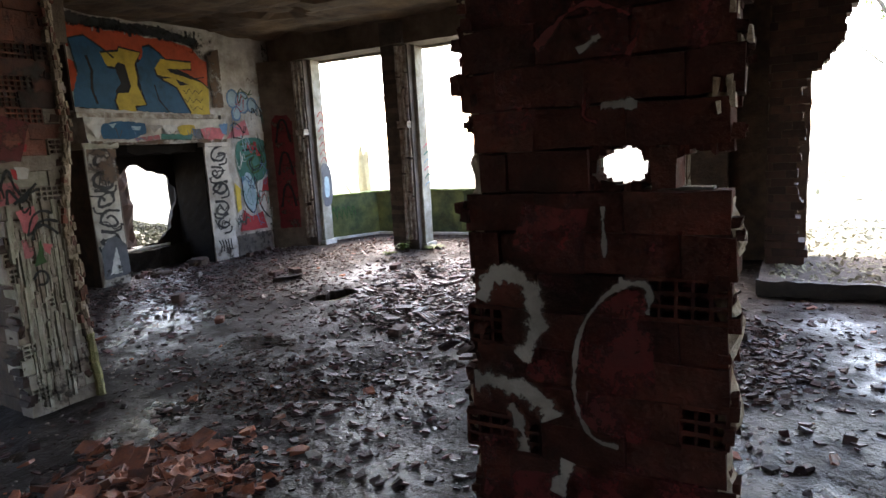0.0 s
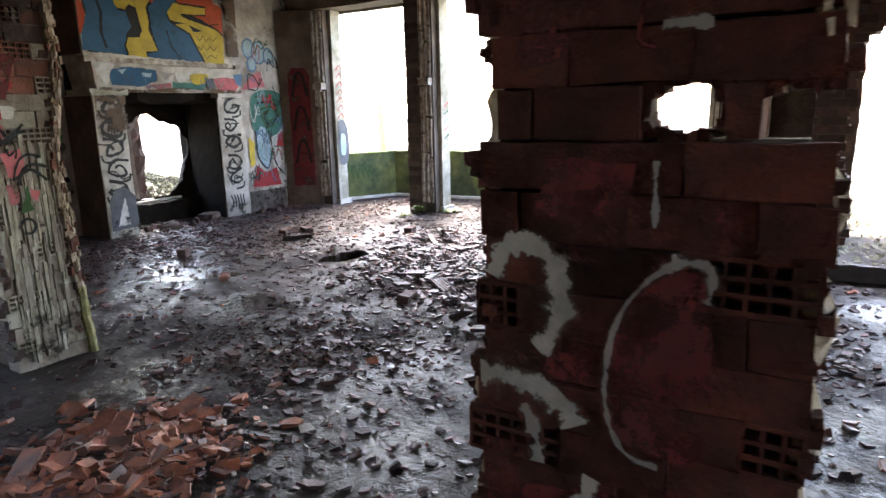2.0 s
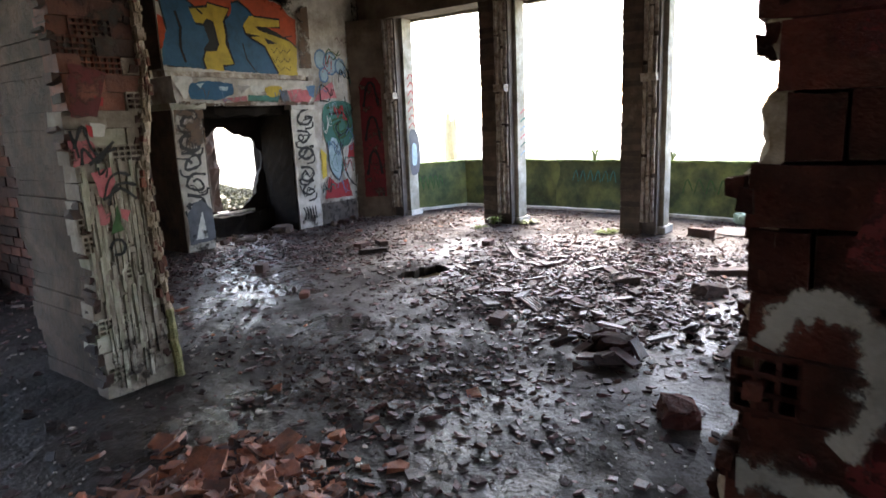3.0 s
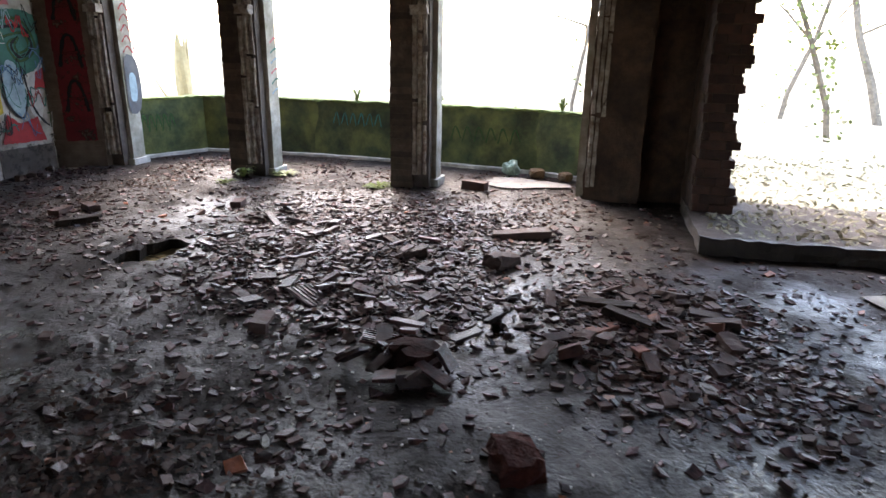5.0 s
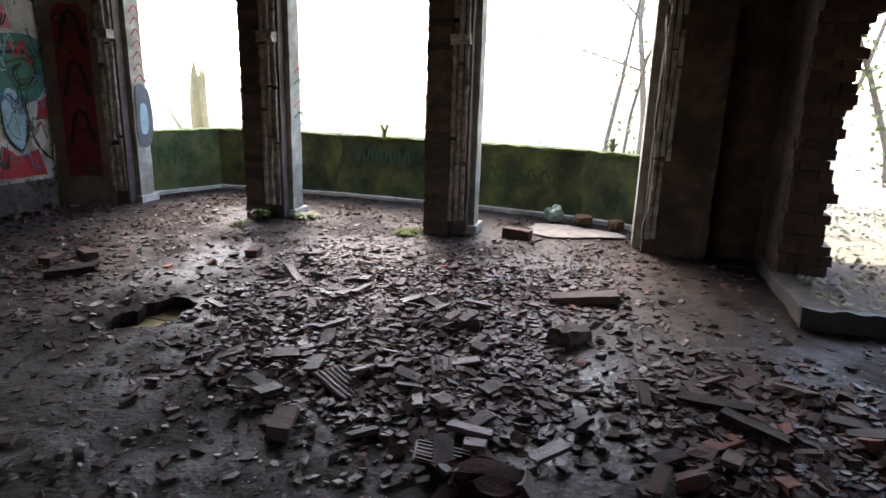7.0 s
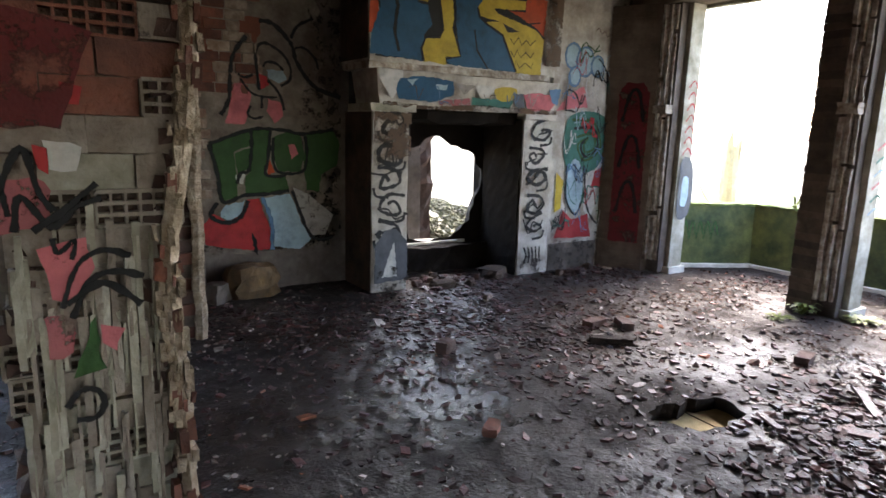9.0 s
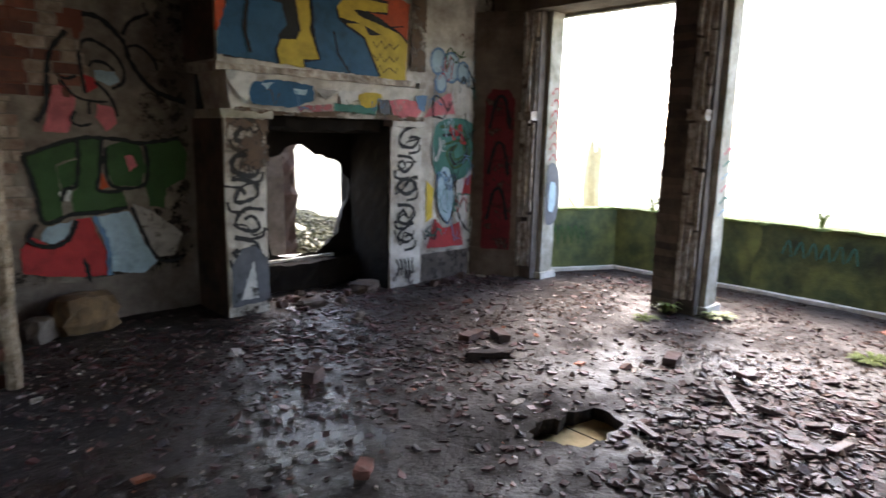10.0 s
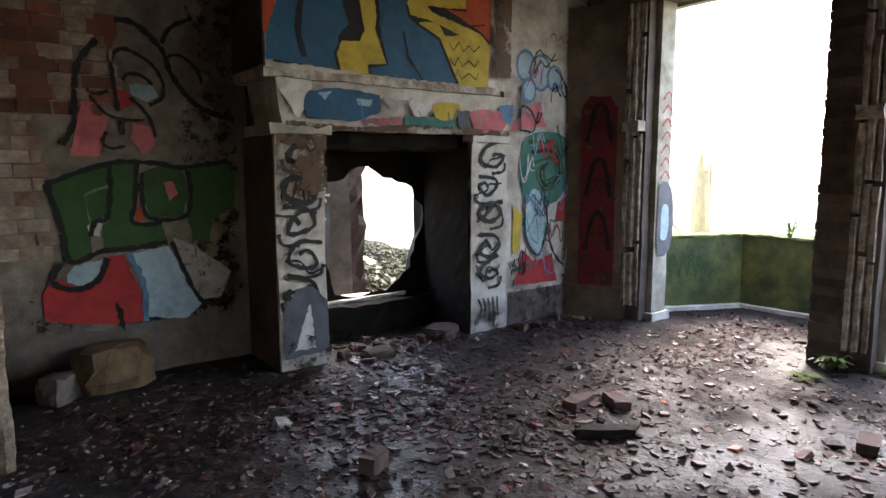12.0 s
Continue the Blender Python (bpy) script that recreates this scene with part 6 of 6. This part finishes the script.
def tree(at, height, radius, seed, label, ivy=0, limbs=9, lean=0.06):
    """Bare tree: tapered crooked trunk, forking limbs, and ivy leaves up the trunk where it has them."""
    rnd_ = random.Random(seed)
    root = empty("tree", label, "tree", "trees outside", at)

    def tube(bm_, p, d, length, r, depth):
        n, prev = 6, None
        steps = 7 if depth == 0 else 5
        nodes = []
        for k in range(steps + 1):
            rr = r * (1 - 0.8 * k / steps)
            side = d.orthogonal().normalized()
            other = d.cross(side)
            cur = [bm_.verts.new(p + (side * math.cos(math.tau * q / n) + other * math.sin(math.tau * q / n)) * rr) for q in range(n)]
            if prev:
                for q in range(n):
                    bm_.faces.new((prev[q], prev[(q + 1) % n], cur[(q + 1) % n], cur[q]))
            prev = cur
            nodes.append((p.copy(), d.copy(), rr))
            d = (d + Vector((rnd_.gauss(0, 0.13), rnd_.gauss(0, 0.13), rnd_.gauss(0.03, 0.05)))).normalized()
            p = p + d * (length / steps)
        return nodes

    bt = bmesh.new()
    trunk = tube(bt, Vector((0, 0, -0.3)), Vector((rnd_.gauss(0, lean), rnd_.gauss(0, lean), 1)).normalized(), height, radius, 0)
    part("trunk", bt, BARK, root)
    bl = bmesh.new()
    for k in range(limbs):
        p, d, rr = trunk[rnd_.randrange(2, 7)]
        nd = (d * 0.6 + Vector((rnd_.gauss(0, 1), rnd_.gauss(0, 1), rnd_.uniform(0.1, 0.8)))).normalized()
        sub = tube(bl, p, nd, height * rnd_.uniform(0.2, 0.42), max(rr * 0.5, 0.006), 1)
        for _ in range(3):
            p2, d2, r2 = sub[rnd_.randrange(1, 5)]
            tube(bl, p2, (d2 + Vector((rnd_.gauss(0, 0.7), rnd_.gauss(0, 0.7), 0.3))).normalized(), height * 0.12, max(r2 * 0.6, 0.004), 1)
    part("crown", bl, BARK, root, "bare branching crown")
    if ivy:
        bi = bmesh.new()
        for _ in range(ivy):
            p, d, rr = trunk[rnd_.randrange(0, 6)]
            c = p + d * rnd_.uniform(0, height / 7) + Vector((rnd_.gauss(0, 0.16), rnd_.gauss(0, 0.16), rnd_.gauss(0, 0.1)))
            a = Vector((rnd_.gauss(0, 1), rnd_.gauss(0, 1), rnd_.gauss(0, 1))).normalized() * 0.05
            b = a.orthogonal().normalized() * 0.04
            bi.faces.new([bi.verts.new(c + q) for q in (a, b, -a, -b)])
        part("ivy", bi, LEAF, root, "green ivy leaves climbing the trunk")
    return root


tree((10.0, -6.15, -0.3), 8.0, 0.05, 1, "slender bare sapling beyond the parapet", 0, 7)
tree((8.2, -6.45, -0.3), 6.0, 0.035, 2, "slender bare sapling with some leaves beyond the parapet", 60, 7)
tree((9.0, -10.8, -0.2), 8.5, 0.065, 3, "ivy-clad slender tree outside the broken opening", 420, 10)
tree((10.5, -12.6, -0.2), 9.0, 0.06, 4, "bare tree with long branches outside the opening", 90, 12)
tree((7.6, -12.2, -0.2), 7.0, 0.045, 5, "thin bare tree outside the opening", 40, 10)
tree((13.0, -10.8, -0.3), 9.0, 0.07, 6, "bare tree standing among undergrowth", 60, 10)
tree((15.0, -7.0, -0.3), 9.0, 0.10, 7, "bare tree standing beyond the parapet", 60, 10)
tree((17.0, -14.5, -0.3), 10.0, 0.14, 8, "bare woodland tree behind the undergrowth", 50, 12)


def stump(at, height, radius):
    """A broken trunk with a ragged top and one bare side limb."""
    rnd_ = random.Random(61)
    root = empty("tree_stump", "pale broken tree stump beyond the parapet", "tree stump", at=at)
    bm_ = bmesh.new()
    prev, n = None, 14
    for k in range(12):
        z = height * k / 11
        cur = []
        for q in range(n):
            a_ = math.tau * q / n
            r = radius * (1.15 - 0.35 * k / 11) * (1 + 0.13 * math.sin(3 * a_ + k * 0.35) + rnd_.uniform(-0.05, 0.05))
            top = rnd_.uniform(-0.22, 0.12) * height * (k == 11) + 0.12 * height * math.cos(a_ + 2) * (k == 11)
            cur.append(bm_.verts.new((r * math.cos(a_) + 0.05 * math.sin(k * 0.5), r * math.sin(a_), z + top)))
        if prev:
            for q in range(n):
                bm_.faces.new((prev[q], prev[(q + 1) % n], cur[(q + 1) % n], cur[q]))
        prev = cur
    bm_.faces.new(prev)
    part("trunk", bm_, PALE_WOOD, root)
    bl = bmesh.new()
    prev = None
    for k in range(6):
        t = k / 5
        c = Vector((-0.05, radius * 0.5 + 0.55 * t, height * 0.45 + 0.55 * t * t))
        r = 0.07 * (1 - 0.8 * t)
        cur = [bl.verts.new(c + Vector((r * math.cos(math.tau * q / 6), 0, r * math.sin(math.tau * q / 6)))) for q in range(6)]
        if prev:
            for q in range(6):
                bl.faces.new((prev[q], prev[(q + 1) % 6], cur[(q + 1) % 6], cur[q]))
        prev = cur
    part("limb", bl, PALE_WOOD, root)
    return root


# The stump's pale wood colour includes the washed-out outdoor haze.
stump((6.8, 0.65, -0.35), 1.8, 0.15)
for k, (x, y) in enumerate(((5.06, -3.35), (4.98, -4.6), (4.66, -6.3), (4.98, -1.4))):
    leaf_tuft("weed_sprig", (x + 0.1, y, 0.80), 14, 0.10, 0.20, LEAF, "weed sprig growing on the mossy coping", 90 + k, 0.04)


def undergrowth():
    """Low leaves and twigs outside the broken opening and beyond the parapet."""
    rnd_ = random.Random(77)
    vs, fs = [], []
    for _ in range(3600):
        if rnd_.random() < 0.80:
            x, y = rnd_.uniform(1.85, 6.5), rnd_.uniform(-11.2, -7.75)
            z = (0.14 if x < 3.3 else hills(x, y)) + abs(rnd_.gauss(0, 0.015))
            s = rnd_.uniform(0.02, 0.05)
        else:
            x, y = rnd_.uniform(6.5, 18), rnd_.uniform(-17, 4)
            z = hills(x, y) + abs(rnd_.gauss(0, 0.10)) * (1 + noise.noise((x * 0.6, y * 0.6, 5)))
            s = rnd_.uniform(0.03, 0.10)
        if 2.65 < x < 3.1 and y > -8.25:
            continue
        c = Vector((x, y, z))
        a = Vector((rnd_.gauss(0, 1), rnd_.gauss(0, 1), rnd_.gauss(0, 0.4))).normalized() * s
        b = a.cross(Vector((rnd_.gauss(0, 0.5), rnd_.gauss(0, 0.5), 1))).normalized() * s * 0.5
        base = len(vs)
        vs += [c + a, c + b, c - a, c - b]
        fs.append((base, base + 1, base + 2, base + 3))
    me = bpy.data.meshes.new("undergrowth")
    me.from_pydata(vs, [], fs)
    me.materials.append(LITTER)
    return tagged(new("undergrowth", me), "dry leaves and low undergrowth outside the opening", "undergrowth", kind="stuff")


undergrowth()


def bay_leaves():
    """Brown leaf litter blown into the window bay and along the walls."""
    rnd_ = random.Random(66)
    vs, fs = [], []
    while len(fs) < 7000:
        x, y = (rnd_.uniform(2.4, 5.0), rnd_.uniform(-7.0, -0.4)) if rnd_.random() < 0.7 else ((rnd_.uniform(-1.5, 3.2), rnd_.uniform(-2.5, -0.1)) if rnd_.random() < 0.6 else (-1.75 + rnd_.gauss(0, 0.3), -4.75 + rnd_.gauss(0, 0.4)))
        if (3.35 < x < 4.0 and (y > -0.95 or -2.95 < y < -2.25 or -5.1 < y < -4.45)) or x > min(4.45 + 0.3 * abs(y + 0.5), 4.95, 4.95 + 0.16 * (y + 4.0)) or rnd_.random() > 0.35 + noise.noise((x * 1.5, y * 1.5, 30)):
            continue
        s = rnd_.uniform(0.010, 0.030)
        c = Vector((x, y, floor_height(x, y) + 0.006 + rnd_.random() * 0.008))
        a = Vector((rnd_.gauss(0, 1), rnd_.gauss(0, 1), rnd_.gauss(0, 0.25))).normalized() * s
        b = a.cross(Vector((rnd_.gauss(0, 0.3), rnd_.gauss(0, 0.3), 1))).normalized() * s * 0.55
        base = len(vs)
        vs += [c + a, c + b, c - a, c - b]
        fs.append((base, base + 3, base + 2, base + 1))
    me = bpy.data.meshes.new("leaf_litter")
    me.from_pydata(vs, [], fs)
    me.materials.append(DRY_LEAF)
    return tagged(new("leaf_litter", me), "damp brown leaf litter on the bay floor", "leaves", kind="stuff")


bay_leaves()


def heap_stones():
    rnd_ = random.Random(88)
    vs, fs = [], []
    for _ in range(7000):
        x, y = 2.1 + rnd_.gauss(0, 1.2), 3.0 + rnd_.gauss(0, 0.9)
        if y < 1.05 or (0.1 < x < 0.9 and 1.6 < y < 2.2):
            continue
        s = rnd_.uniform(0.010, 0.040)
        m_ = pose(x, y, hills(x, y) + s * 0.2, rnd_.uniform(-30, 30), rnd_.uniform(-30, 30), rnd_.uniform(0, 360))
        base = len(vs)
        vs += [m_ @ Vector((s * i * rnd_.uniform(0.6, 1), s * j * rnd_.uniform(0.6, 1), s * 0.5 * k)) for k in (-1, 1) for i, j in ((-1, -1), (1, -1), (1, 1), (-1, 1))]
        fs += [(base + 4, base + 5, base + 6, base + 7)] + [(base + q, base + (q + 1) % 4, base + 4 + (q + 1) % 4, base + 4 + q) for q in range(4)]
    me = bpy.data.meshes.new("rubble_heap")
    me.from_pydata(vs, [], fs)
    me.materials.append(HEAP)
    return tagged(new("rubble_heap", me), "dark mossy rubble heap behind the fireplace", "rubble", kind="stuff")


heap_stones()
